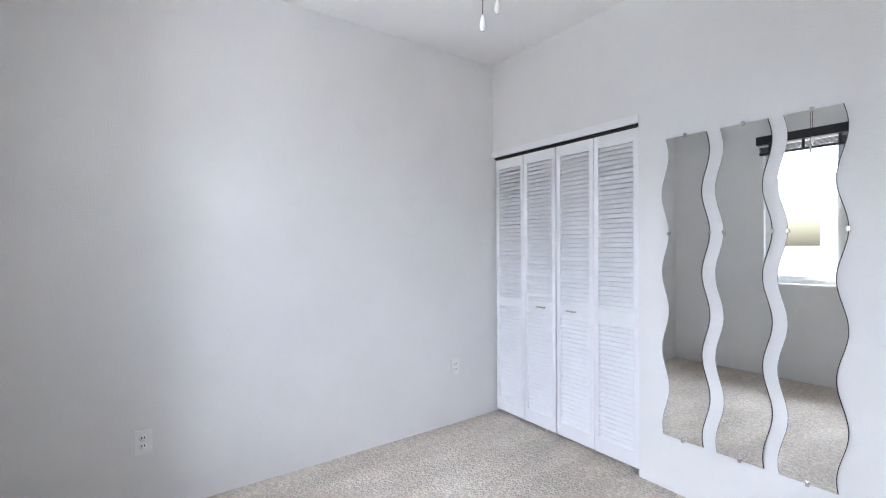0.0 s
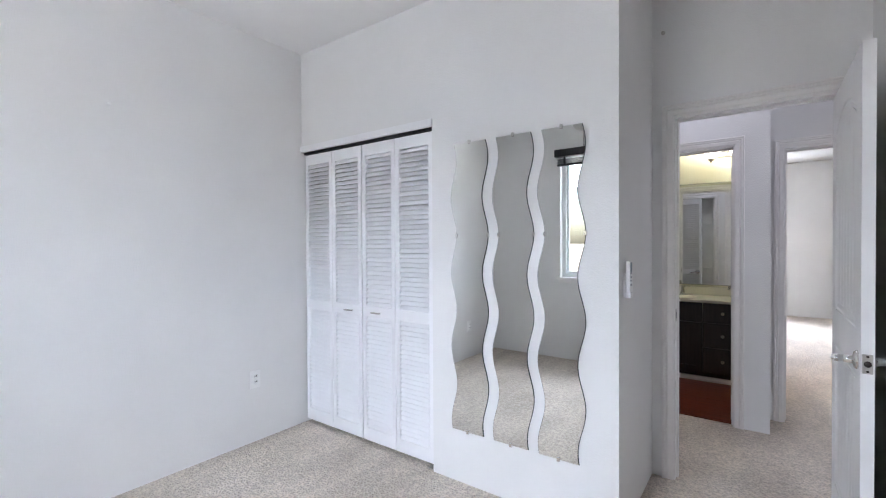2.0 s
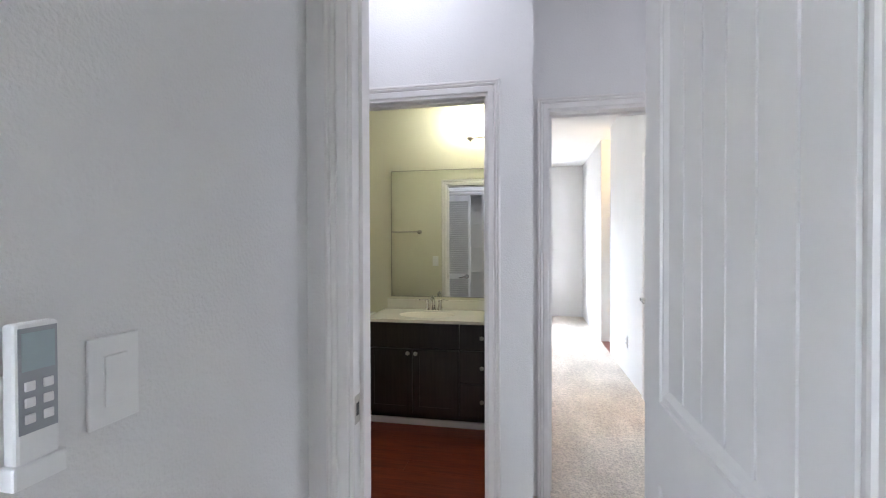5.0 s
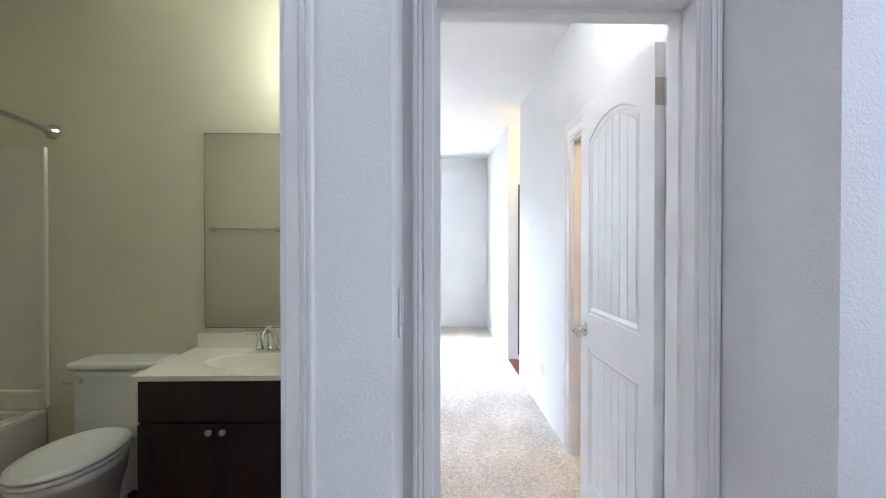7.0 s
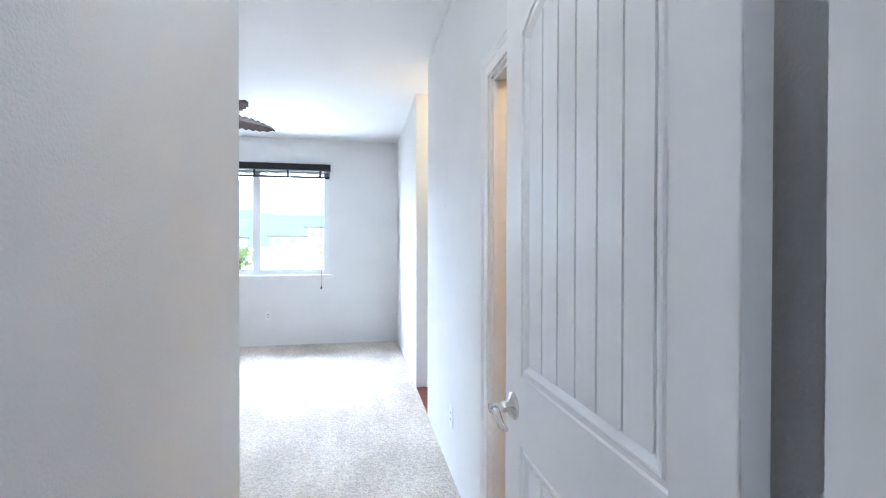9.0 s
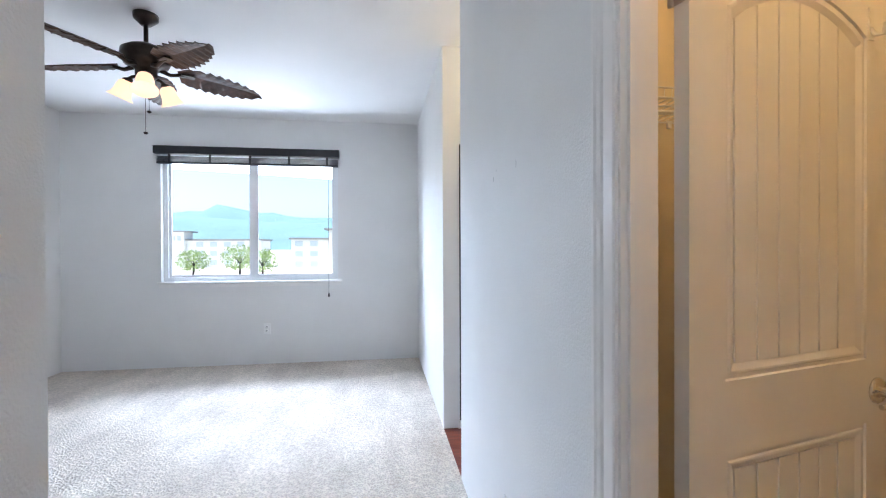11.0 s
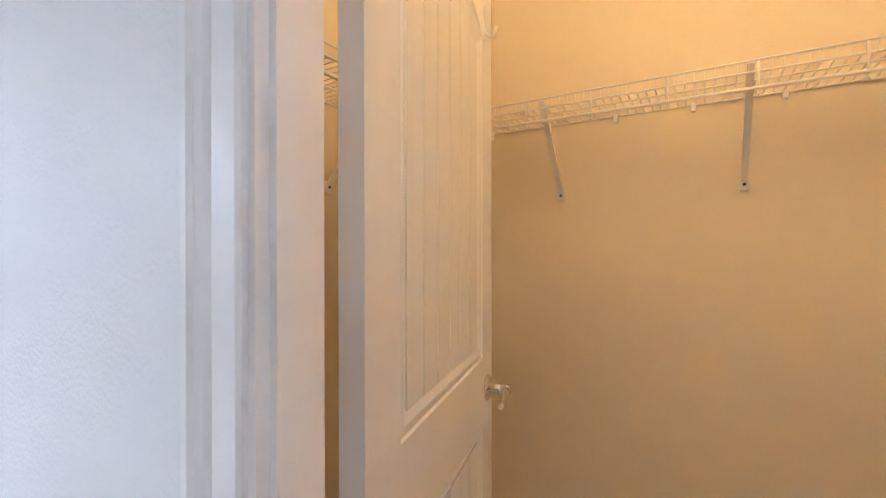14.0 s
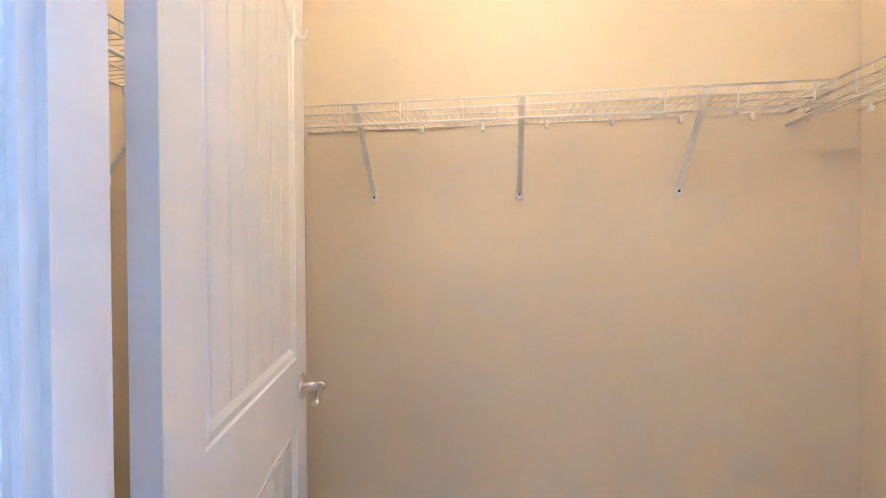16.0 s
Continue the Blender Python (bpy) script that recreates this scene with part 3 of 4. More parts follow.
def switch(m, label="white toggle light switch", wide=0.036):
    d = thing("light_switch", m, label, "light switch")
    part("plate", B(-wide, wide, -0.006, -0.0005, -0.058, 0.058, bevel=0.002), PLASTIC, d)
    for x in ([0.0] if wide < 0.05 else [-0.023, 0.023]):
        part("rocker", B(x - 0.016, x + 0.016, -0.009, -0.006, -0.033, 0.033, bevel=0.001), PLASTIC, d)
    return d


switch(pose(0.742, 2.995, 1.175, 0, 0, 90), "white rocker switch plate beside the wall remote")
switch(pose(1.307, 4.757, 1.205, 0, 0, 90))
switch(pose(0.20, 4.68, 1.15, 0, 0, 180))


def remote():
    d = thing("wall_remote", pose(0.742, 2.885, 1.185, 0, 0, 90), "white remote control in a wall holder", "remote control")
    part("holder", B(-0.027, 0.027, -0.012, -0.0005, -0.085, 0.03, bevel=0.003), PLASTIC, d)
    body = part("body", B(-0.022, 0.022, -0.030, -0.012, -0.078, 0.085, bevel=0.004), PLASTIC, d)
    part("screen", B(-0.016, 0.016, -0.0312, -0.0302, 0.035, 0.075), SCREEN, body)
    part("surround", B(-0.019, 0.019, -0.0305, -0.0298, -0.03, 0.08), GREYPLASTIC, body)
    for i in range(3):
        for x in (-0.009, 0.009):
            part("button", B(x - 0.005, x + 0.005, -0.0325, -0.0302, -0.02 + i * 0.017, -0.01 + i * 0.017, bevel=0.001), PLASTIC, body)
    part("tray", B(-0.027, 0.027, -0.034, -0.012, -0.085, -0.06, bevel=0.003), PLASTIC, d)


remote()
SCUFF = material("scuff", (0.45, 0.44, 0.43), 0.7, vary=0.2, scale=90)
for y, z, w, h in ((7.148, 1.61, 0.005, 0.028), (7.445, 1.60, 0.008, 0.022), (7.40, 1.63, 0.004, 0.012)):
    bm = bmesh.new()
    lathe(bm, [(0, 0), (0.5, 0.0006), (0.35, 0.001), (0, 0.001)], pose(RW, y, z, 0, -90, 0), 10, h, w)
    tagged(new("scuff_mark", finish(bm, "scuff_mark", SCUFF)), "small grey scuff on the white wall", "scuff", "wall scuffs")
bm = bmesh.new()
lathe(bm, [(0, 0), (0.011, 0), (0.011, 0.004), (0.004, 0.006), (0.003, 0.02), (0.007, 0.024), (0, 0.026)], pose(0.80, 3.52, 2.55, 90, 0, 0), 12)
tagged(new("wall_hook", finish(bm, "wall_hook", NICKEL)), "tiny metal hook screwed above the door", "hook")
bm = bmesh.new()
lathe(bm, [(0, 0), (0.010, 0), (0.009, 0.003), (0, 0.004)], pose(-1.555, 1.58, 2.11, 0, 90, 0), 10)
tagged(new("filler_patch", finish(bm, "filler_patch", PLASTIC)), "small pale filler patch on the wall", "wall patch")


def window(name, x0, x1, z0, z1, y, inward, label):
    """A two-light sliding window in a wall along x; y: its room face; inward: -1 or +1, the way into the room."""
    s = -inward
    d = thing(name, pose(0, 0, 0), label, "window", "", "structure")
    f = lambda k: y + s * k
    yy = lambda a, b: (min(f(a), f(b)), max(f(a), f(b)))
    t = 0.045
    bm = bmesh.new()
    for q in ((x0, x0 + t, z0, z1), (x1 - t, x1, z0, z1), (x0 + t, x1 - t, z0, z0 + t), (x0 + t, x1 - t, z1 - t, z1)):
        box(bm, q[0], q[1], *yy(0.06, 0.125), q[2], q[3])
    part("window_frame", bm, VINYL, d)
    xm = (x0 + x1) / 2
    bm = bmesh.new()
    box(bm, xm - 0.022, xm + 0.022, *yy(0.065, 0.115), z0 + t, z1 - t)
    part("mullion", bm, VINYL, d)
    for a, b, k in ((x0 + t, xm - 0.022, 0.10), (xm + 0.022, x1 - t, 0.08)):
        bm = bmesh.new()
        w = 0.028
        for q in ((a, a + w, z0 + t, z1 - t), (b - w, b, z0 + t, z1 - t), (a + w, b - w, z0 + t, z0 + t + w), (a + w, b - w, z1 - t - w, z1 - t)):
            box(bm, q[0], q[1], *yy(k - 0.012, k + 0.012), q[2], q[3])
        sash = part("sash", bm, VINYL, d)
        pane = part("pane", B(a + w, b - w, *yy(k - 0.002, k + 0.002), z0 + t + w, z1 - t - w), GLASS, sash)
        pane.visible_shadow = False
    part("window_sill", B(x0 - 0.035, x1 + 0.045, *yy(-0.03, 0.06), z0 - 0.022, z0 + 0.002, bevel=0.004), TRIM, d)
    part("apron", B(x0 - 0.02, x1 + 0.03, *yy(-0.014, -0.001), z0 - 0.06, z0 - 0.022), TRIM, d)
    # blind drawn up under its valance
    b = thing("window_blind", pose(0, 0, 0), "black slatted blind drawn up under its valance", "window blind", "window blinds")
    part("valance", B(x0 - 0.045, x1 + 0.02, *yy(-0.075, -0.001), z1 - 0.045, z1 + 0.04, bevel=0.003), BLIND, b, "black blind valance")
    for i in range(5):
        z = z1 - 0.125 + i * 0.0125
        part("slat", B(x0 - 0.02, x1 + 0.005, *yy(-0.055, -0.006), z, z + 0.0035), BLIND, b)
    part("bottom_rail", B(x0 - 0.02, x1 + 0.005, *yy(-0.056, -0.005), z1 - 0.15, z1 - 0.130, bevel=0.003), BLIND, b)
    for u in (0.06, 0.28, 0.5, 0.72, 0.94):
        xx = x0 + (x1 - x0) * u
        part("ladder_tape", B(xx - 0.012, xx + 0.012, *yy(-0.059, -0.0565), z1 - 0.15, z1 - 0.045), BLIND, b)
    bm = bmesh.new()
    cx = x1 - 0.10
    tube(bm, [(cx, f(-0.066), z1 - 0.05), (cx, f(-0.066), z0 - 0.14)], 0.0022, 6)
    lathe(bm, [(0, -0.05), (0.012, -0.045), (0.010, -0.02), (0.004, 0.0), (0, 0.002)], Matrix.Translation((cx, f(-0.066), z0 - 0.14)), 10)
    part("pull_cord", bm, BLIND, b, "dark pull cord with tassel")


window("window_small_room", *WIN1, -0.15, 1, "white vinyl sliding window with sill")
window("window_bedroom", *WIN2, 10.93, -1, "wide white vinyl sliding window with sill")


def ceiling_fan(m, label, lit, angle0, bead, lift=0.0):
    """A fan with palm-leaf blades, a three-shade light kit and two pull chains; its origin lies on the ceiling."""
    d = thing("ceiling_fan", m, label, "ceiling fan")
    bm = bmesh.new()
    lathe(bm, [(0, 0), (0.07, 0), (0.068, -0.03), (0.03, -0.065), (0, -0.066)], n=24)
    part("canopy", bm, BRONZE, d)
    if not bead:
        bm = bmesh.new()
        tube(bm, [(0, 0, -0.06), (0, 0, -0.20)], 0.013, 12)
        part("downrod", bm, BRONZE, d)
    kids = len(d.children)
    bm = bmesh.new()
    lathe(bm, [(0, -0.18), (0.045, -0.185), (0.10, -0.21), (0.135, -0.235), (0.14, -0.275), (0.12, -0.315), (0.075, -0.335), (0.06, -0.35), (0.06, -0.385), (0.045, -0.40), (0, -0.405)], n=32)
    part("motor", bm, BRONZE, d, "dark bronze motor housing")
    # one leaf, shared by all blades
    bm = bmesh.new()
    n = 26
    rows = []
    for k in range(n + 1):
        u = k / n
        x = 0.17 + 0.50 * u
        half = 0.118 * (math.sin(math.pi * min(1.0, u * 0.82 + 0.16)) ** 0.65) * (1 - 0.25 * u)
        if u > 0.93:
            half *= max(0.15, (1 - u) / 0.07)
        notch = 0.82 if k % 3 == 0 and 3 < k < n else 1.0
        row = []
        for j in range(-4, 5):
            v = j / 4
            w = half * v * (notch if abs(v) > 0.7 else 1.0)
            row.append(bm.verts.new((x + abs(v) * 0.035, w, -0.335 + 0.022 * (1 - abs(v)) + 0.004 * math.sin(k * 2.1) * abs(v) - 0.03 * u - 0.26 * w)))
        rows.append(row)
    for a, b in zip(rows, rows[1:]):
        for j in range(8):
            f = bm.faces.new((a[j], b[j], b[j + 1], a[j + 1]))
    ext = bmesh.ops.extrude_face_region(bm, geom=list(bm.faces))
    for v in ext["geom"]:
        if isinstance(v, bmesh.types.BMVert):
            v.co.z += 0.006
    leaf = finish(bm, "blade", LEAF)
    bm = bmesh.new()
    tube(bm, [(0.07, 0, -0.325), (0.13, 0, -0.345), (0.20, 0, -0.325), (0.27, 0, -0.325)], [0.016, 0.012, 0.012, 0.006], 8)
    box(bm, 0.19, 0.27, -0.028, 0.028, -0.333, -0.326)
    iron = finish(bm, "blade_iron", BRONZE)
    for i in range(5):
        blade = part("blade", leaf, LEAF, d, "dark carved palm-leaf blade")
        blade.matrix_basis = pose(0, 0, 0, 0, 0, angle0 + 72 * i)
        part("blade_iron", iron, BRONZE, blade)
    for i in range(3):
        a = radians(angle0 + 20 + 120 * i)
        c, s = math.cos(a), math.sin(a)
        bm = bmesh.new()
        tube(bm, [(0.03 * c, 0.03 * s, -0.38), (0.08 * c, 0.08 * s, -0.385), (0.115 * c, 0.115 * s, -0.40)], 0.010, 8)
        lathe(bm, [(0, 0.0), (0.026, 0.0), (0.028, 0.02), (0, 0.03)], Matrix.Translation((0.115 * c, 0.115 * s, -0.42)) @ pose(0, 0, 0, 0, 0, 0), 14)
        arm = part("arm", bm, BRONZE, d)
        bm = bmesh.new()
        m2 = Matrix.Translation((0.118 * c, 0.118 * s, -0.412)) @ Matrix.Rotation(a, 4, "Z") @ pose(0, 0, 0, 0, -24, 0)
        rings = []
        for r, h in ((0.026, 0.0), (0.040, -0.012), (0.048, -0.04), (0.050, -0.07), (0.058, -0.095), (0.074, -0.115), (0.071, -0.113), (0.054, -0.092), (0.045, -0.04), (0.03, -0.014)):
            rings.append([bm.verts.new(m2 @ Vector((r * math.cos(k * math.pi / 12), r * math.sin(k * math.pi / 12), h))) for k in range(24)])
        for r0, r1 in zip(rings, rings[1:]):
            for k in range(24):
                bm.faces.new((r0[k], r0[(k + 1) % 24], r1[(k + 1) % 24], r1[k])).smooth = True
        part("shade", bm, AMBER if lit else PORCELAIN, arm, "bell-shaped frosted glass shade")
    for x, y, z in ((0.025, -0.02, -0.60), (-0.02, 0.03, -0.72)) if not bead else ((0.0, -0.02, -0.895), (0.022, 0.02, -0.84)):
        bm = bmesh.new()
        tube(bm, [(x, y, -0.39), (x, y, z)], 0.0016, 6)
        chain = part("pull_chain", bm, BRONZE, d)
        bm = bmesh.new()
        if bead:
            lathe(bm, [(0, 0.0), (0.004, -0.002), (0.007, -0.015), (0.010, -0.035), (0.007, -0.048), (0, -0.05)], Matrix.Translation((x, y, z)), 14)
        else:
            lathe(bm, [(0, 0.0), (0.012, -0.006), (0.013, -0.012), (0.006, -0.018), (0, -0.02)], Matrix.Translation((x, y, z)), 14)
        part("pull_knob", bm, PORCELAIN if bead else BRONZE, chain)
    if bead:
        for o in d.children[kids:]:
            o.matrix_basis = pose(0, 0, 0.14) @ o.matrix_basis


ceiling_fan(pose(0.38, 8.70, H), "bronze ceiling fan with palm-leaf blades and lit shades", True, 33, False)
ceiling_fan(pose(0.085, 1.29, H), "bronze ceiling fan with white teardrop chain pulls", False, 50, True)



def ceiling_vent():
    d = thing("ceiling_vent", pose(-0.98, 0.80, H), "white louvred ceiling air vent", "air vent")
    bm = bmesh.new()
    for q in ((-0.17, 0.17, 0.075, 0.10), (-0.17, 0.17, -0.10, -0.075), (-0.17, -0.145, -0.075, 0.075), (0.145, 0.17, -0.075, 0.075)):
        box(bm, *q, -0.008, -0.0005)
    part("frame", bm, PLASTIC, d)
    part("backing", B(-0.145, 0.145, -0.075, 0.075, -0.002, -0.0005), GREYPLASTIC, d)
    slat = finish(B(-0.145, 0.145, -0.009, 0.009, -0.001, 0.001), "slat", PLASTIC)
    for i in range(7):
        part("slat", slat, PLASTIC, d).matrix_basis = pose(0, -0.063 + i * 0.021, -0.007, 35, 0, 0)


ceiling_vent()

# ---- hall ----


def wall_clock():
    d = thing("wall_clock", pose(-0.17, 4.565, 1.665, 90, 0, 0), "large round black clock with thick glossy rim", "wall clock")
    bm = bmesh.new()
    lathe(bm, [(0, 0.002), (0.235, 0.002), (0.25, 0.012), (0.25, 0.03), (0.235, 0.045), (0.21, 0.05), (0.19, 0.04), (0.165, 0.038), (0.15, 0.03), (0, 0.028)], n=64)
    part("rim", bm, RUBBER, d)
    bm = bmesh.new()
    lathe(bm, [(0.142, 0.032), (0.15, 0.044), (0.16, 0.032)], n=48)
    part("ring", bm, NICKEL, d, "thin polished ring")
    part("badge", B(0.196, 0.212, -0.009, 0.009, 0.0445, 0.0475), PLASTIC, d)


wall_clock()
for x, y, z in ((0.7, 4.1, H), (1.74, 5.62, H)):
    bm = bmesh.new()
    lathe(bm, [(0, 0), (0.15, 0), (0.15, -0.02), (0.12, -0.03), (0, -0.032)], pose(x, y, z), 32)
    tagged(new("ceiling_lamp", finish(bm, "ceiling_lamp", PLASTIC)), "plain white flush ceiling lamp base", "ceiling lamp", "ceiling lamps")

# ---- bathroom ----


def vanity():
    x0, x1, y0, y1, top = 0.095, 1.148, 5.63, 6.158, 0.775
    d = thing("vanity_cabinet", pose(0, 0, 0), "dark espresso wood vanity cabinet with nickel knobs", "vanity")
    part("body", B(x0, x1, y0 + 0.02, y1, 0.09, 0.64), ESPRESSO, d)
    for a, b in ((x0, x0 + 0.018), (x1 - 0.018, x1)):
        part("side", B(a, b, y0 + 0.02, y1, 0.64, top), ESPRESSO, d)
    part("base_strip", B(x0 + 0.002, x1, y0 + 0.035, y0 + 0.059, 0.0, 0.045, bevel=0.004), TRIM, d, "white painted base strip")
    part("toe_kick", B(x0 + 0.01, x1, y0 + 0.06, y1, 0.0, 0.09), ESPRESSO, d)
    xs = x0 + 0.70
    knob_bm = bmesh.new()
    lathe(knob_bm, [(0, 0), (0.006, 0), (0.006, 0.012), (0.015, 0.018), (0.015, 0.024), (0.008, 0.029), (0, 0.03)], pose(0, 0, 0, 90, 0, 0), 18)
    knob = finish(knob_bm, "knob", NICKEL)

    def front(name, a, b, c, e, knobs):
        p = part(name, B(a + 0.002, b - 0.002, y0, y0 + 0.019, c + 0.002, e - 0.002, bevel=0.003), ESPRESSO, d)
        if name == "door":
            bm = bmesh.new()
            w = 0.055
            for q in ((a + 0.004, a + w, c + 0.004, e - 0.004), (b - w, b - 0.004, c + 0.004, e - 0.004), (a + w, b - w, c + 0.004, c + w), (a + w, b - w, e - w, e - 0.004)):
                box(bm, q[0], q[1], y0 - 0.006, y0 - 0.0002, q[2], q[3])
            part("frame", bm, ESPRESSO, p)
        for x, z in knobs:
            k = part("knob", knob, NICKEL, p, "round nickel knob")
            k.matrix_basis = pose(x, y0 - (0.006 if name == "door" else 0), z)

    xm = (x0 + xs) / 2
    front("false_front", x0, xs, 0.585, top - 0.004, [])
    front("door", x0, xm, 0.10, 0.58, [(xm - 0.03, 0.55)])
    front("door", xm, xs, 0.10, 0.58, [(xm + 0.03, 0.55)])
    for a, b in ((0.585, top - 0.004), (0.345, 0.58), (0.10, 0.34)):
        front("drawer", xs, x1, a, b, [(xs + 0.165, (a + b) / 2)])
    # worktop with its basin
    t = thing("stone_countertop", pose(0, 0, 0), "cream cultured marble top with oval basin and backsplash", "countertop")
    bm = bmesh.new()
    cx, cy, rx, ry, n = 0.50, 5.865, 0.225, 0.15, 48
    ax0, ax1, ay0, ay1 = x0 - 0.02, x1 + 0.001, y0 - 0.022, y1

    def edge(a):
        c, s = math.cos(a), math.sin(a)
        k = min((ax1 - cx) / c if c > 1e-6 else ((ax0 - cx) / c if c < -1e-6 else 9), (ay1 - cy) / s if s > 1e-6 else ((ay0 - cy) / s if s < -1e-6 else 9))
        return cx + k * c, cy + k * s

    corners = [math.atan2(y - cy, x - cx) for x in (ax0, ax1) for y in (ay0, ay1)]
    angles = sorted([2 * math.pi * k / n - math.pi for k in range(n)] + corners)
    loops = [[bm.verts.new((*edge(a), top)) for a in angles], [bm.verts.new((*edge(a), top + 0.022)) for a in angles]]
    for q, z in ((1.0, 0.022), (0.95, 0.012), (0.85, -0.04), (0.6, -0.09), (0.3, -0.105), (0.05, -0.108)):
        loops.append([bm.verts.new((cx + rx * q * math.cos(a), cy + ry * q * math.sin(a), top + z)) for a in angles])
    m = len(angles)
    for li, (a, b) in enumerate(zip(loops, loops[1:])):
        for k in range(m):
            bm.faces.new((a[k], a[(k + 1) % m], b[(k + 1) % m], b[k])).smooth = li > 1
    bm.faces.new(loops[-1])
    part("top", bm, MARBLE, t)
    part("backsplash", B(ax0 + 0.01, ax1, y1 - 0.022, y1, top + 0.022, top + 0.105, bevel=0.004), MARBLE, t)
    # faucet
    f = thing("faucet", pose(cx + 0.015, 6.055, top + 0.0225), "chrome two-handle centreset faucet", "faucet")
    bm = bmesh.new()
    box(bm, -0.075, 0.075, -0.024, 0.024, 0, 0.012, bevel=0.005)
    part("base", bm, CHROME, f)
    bm = bmesh.new()
    tube(bm, [(0, 0, 0.01), (0, 0, 0.08), (0, -0.02, 0.12), (0, -0.06, 0.125), (0, -0.10, 0.10), (0, -0.105, 0.085)], [0.016, 0.013, 0.012, 0.011, 0.010, 0.010], 12)
    part("spout", bm, CHROME, f)
    for s in (-1, 1):
        bm = bmesh.new()
        lathe(bm, [(0, 0), (0.022, 0), (0.02, 0.02), (0.013, 0.05), (0.016, 0.07), (0.01, 0.085), (0, 0.088)], Matrix.Translation((s * 0.055, 0, 0.01)), 16)
        tube(bm, [(s * 0.055, 0, 0.085), (s * 0.09, 0.0, 0.092), (s * 0.125, 0.0, 0.088)], [0.007, 0.006, 0.004], 8)
        part("tap_handle", bm, CHROME, f)
    # mirror over it
    mz = thing("bathroom_mirror", pose(0, 0, 0), "large frameless bathroom wall mirror", "mirror")
    part("glass", B(0.122, 1.145, 6.152, 6.154, 0.905, 1.98), MIRROR, mz)
    part("backing", B(0.119, 1.146, 6.154, 6.159, 0.902, 1.983), MIRROREDGE, mz)
    # soap holder edge and wall lamp
    w = thing("wall_lamp", pose(0.84, 6.16, 2.22), "nickel wall lamp with glowing glass shades", "wall lamp")
    part("back_plate", B(-0.02, 0.24, -0.02, -0.001, 0.02, 0.10, bevel=0.006), NICKEL, w)
    for x in (-0.01, 0.21):
        bm = bmesh.new()
        tube(bm, [(x, -0.02, 0.06), (x + 0.02, -0.09, 0.055), (x + 0.01, -0.13, 0.02), (x, -0.13, -0.005)], 0.007, 8)
        lathe(bm, [(0, -0.045), (0.007, -0.043), (0.011, -0.03), (0.03, -0.02), (0.032, 0.0), (0, 0.002)], Matrix.Translation((x, -0.13, 0.0)), 16)
        arm = part("arm", bm, NICKEL, w)
        bm = bmesh.new()
        lathe(bm, [(0.028, 0.002), (0.05, 0.02), (0.064, 0.06), (0.06, 0.09), (0.0, 0.10)], Matrix.Translation((x, -0.13, 0.0)), 20)
        part("shade", bm, BULB, arm, "glowing white glass shade")


vanity()


def toilet():
    cx, yb = -0.245, 6.155
    d = thing("toilet", pose(cx, yb, 0), "white porcelain two-piece toilet with closed lid", "toilet")
    part("tank", B(-0.215, 0.215, -0.20, -0.012, 0.37, 0.725, bevel=0.025), PORCELAIN, d)
    part("tank_lid", B(-0.228, 0.228, -0.215, -0.006, 0.727, 0.765, bevel=0.014), PORCELAIN, d)
    bm = bmesh.new()
    tube(bm, [(-0.16, -0.20, 0.67), (-0.16, -0.225, 0.67)], 0.012, 10)
    tube(bm, [(-0.16, -0.222, 0.67), (-0.22, -0.23, 0.668)], 0.006, 8)
    part("flush_lever", bm, CHROME, d, "chrome flush lever")

    def ovals(rings, n=36):
        bm = bmesh.new()
        made = []
        for z, yc, rx, ry in rings:
            made.append([bm.verts.new((rx * math.cos(2 * math.pi * k / n), yc + ry * (math.sin(2 * math.pi * k / n)), z)) for k in range(n)])
        for a, b in zip(made, made[1:]):
            for k in range(n):
                bm.faces.new((a[k], a[(k + 1) % n], b[(k + 1) % n], b[k])).smooth = True
        bm.faces.new(made[0][::-1])
        bm.faces.new(made[-1])
        return bm

    part("bowl", ovals([(0.0, -0.36, 0.115, 0.24), (0.03, -0.36, 0.11, 0.235), (0.12, -0.36, 0.10, 0.21), (0.2, -0.38, 0.115, 0.22), (0.28, -0.42, 0.15, 0.25), (0.35, -0.45, 0.178, 0.265), (0.385, -0.455, 0.182, 0.27), (0.39, -0.455, 0.17, 0.255)]), PORCELAIN, d)
    part("neck", B(-0.11, 0.11, -0.3, -0.03, 0.1, 0.372, bevel=0.04), PORCELAIN, d)
    part("seat", ovals([(0.391, -0.455, 0.18, 0.268), (0.396, -0.455, 0.187, 0.275), (0.408, -0.455, 0.187, 0.275), (0.412, -0.455, 0.18, 0.268)]), PLASTIC, d)
    part("lid", ovals([(0.416, -0.45, 0.178, 0.268), (0.42, -0.45, 0.186, 0.276), (0.43, -0.45, 0.184, 0.274), (0.438, -0.45, 0.15, 0.24)]), PLASTIC, d)


toilet()
b = thing("tissue_holder", pose(0.113, 5.80, 0.60), "toilet paper roll on a chrome holder by the vanity", "toilet paper")
bm = bmesh.new()
tube(bm, [(-0.001, -0.075, 0.06), (-0.055, -0.075, 0.06)], [0.016, 0.010], 12)
tube(bm, [(-0.05, -0.08, 0.06), (-0.05, 0.07, 0.06)], 0.007, 8)
part("post", bm, CHROME, b)
bm = bmesh.new()
lathe(bm, [(0.02, -0.055), (0.052, -0.055), (0.052, 0.055), (0.02, 0.055)], Matrix.Translation((-0.055, 0.0, 0.06)) @ pose(0, 0, 0, 90, 0, 0), 24)
part("roll", bm, PAPER, b)


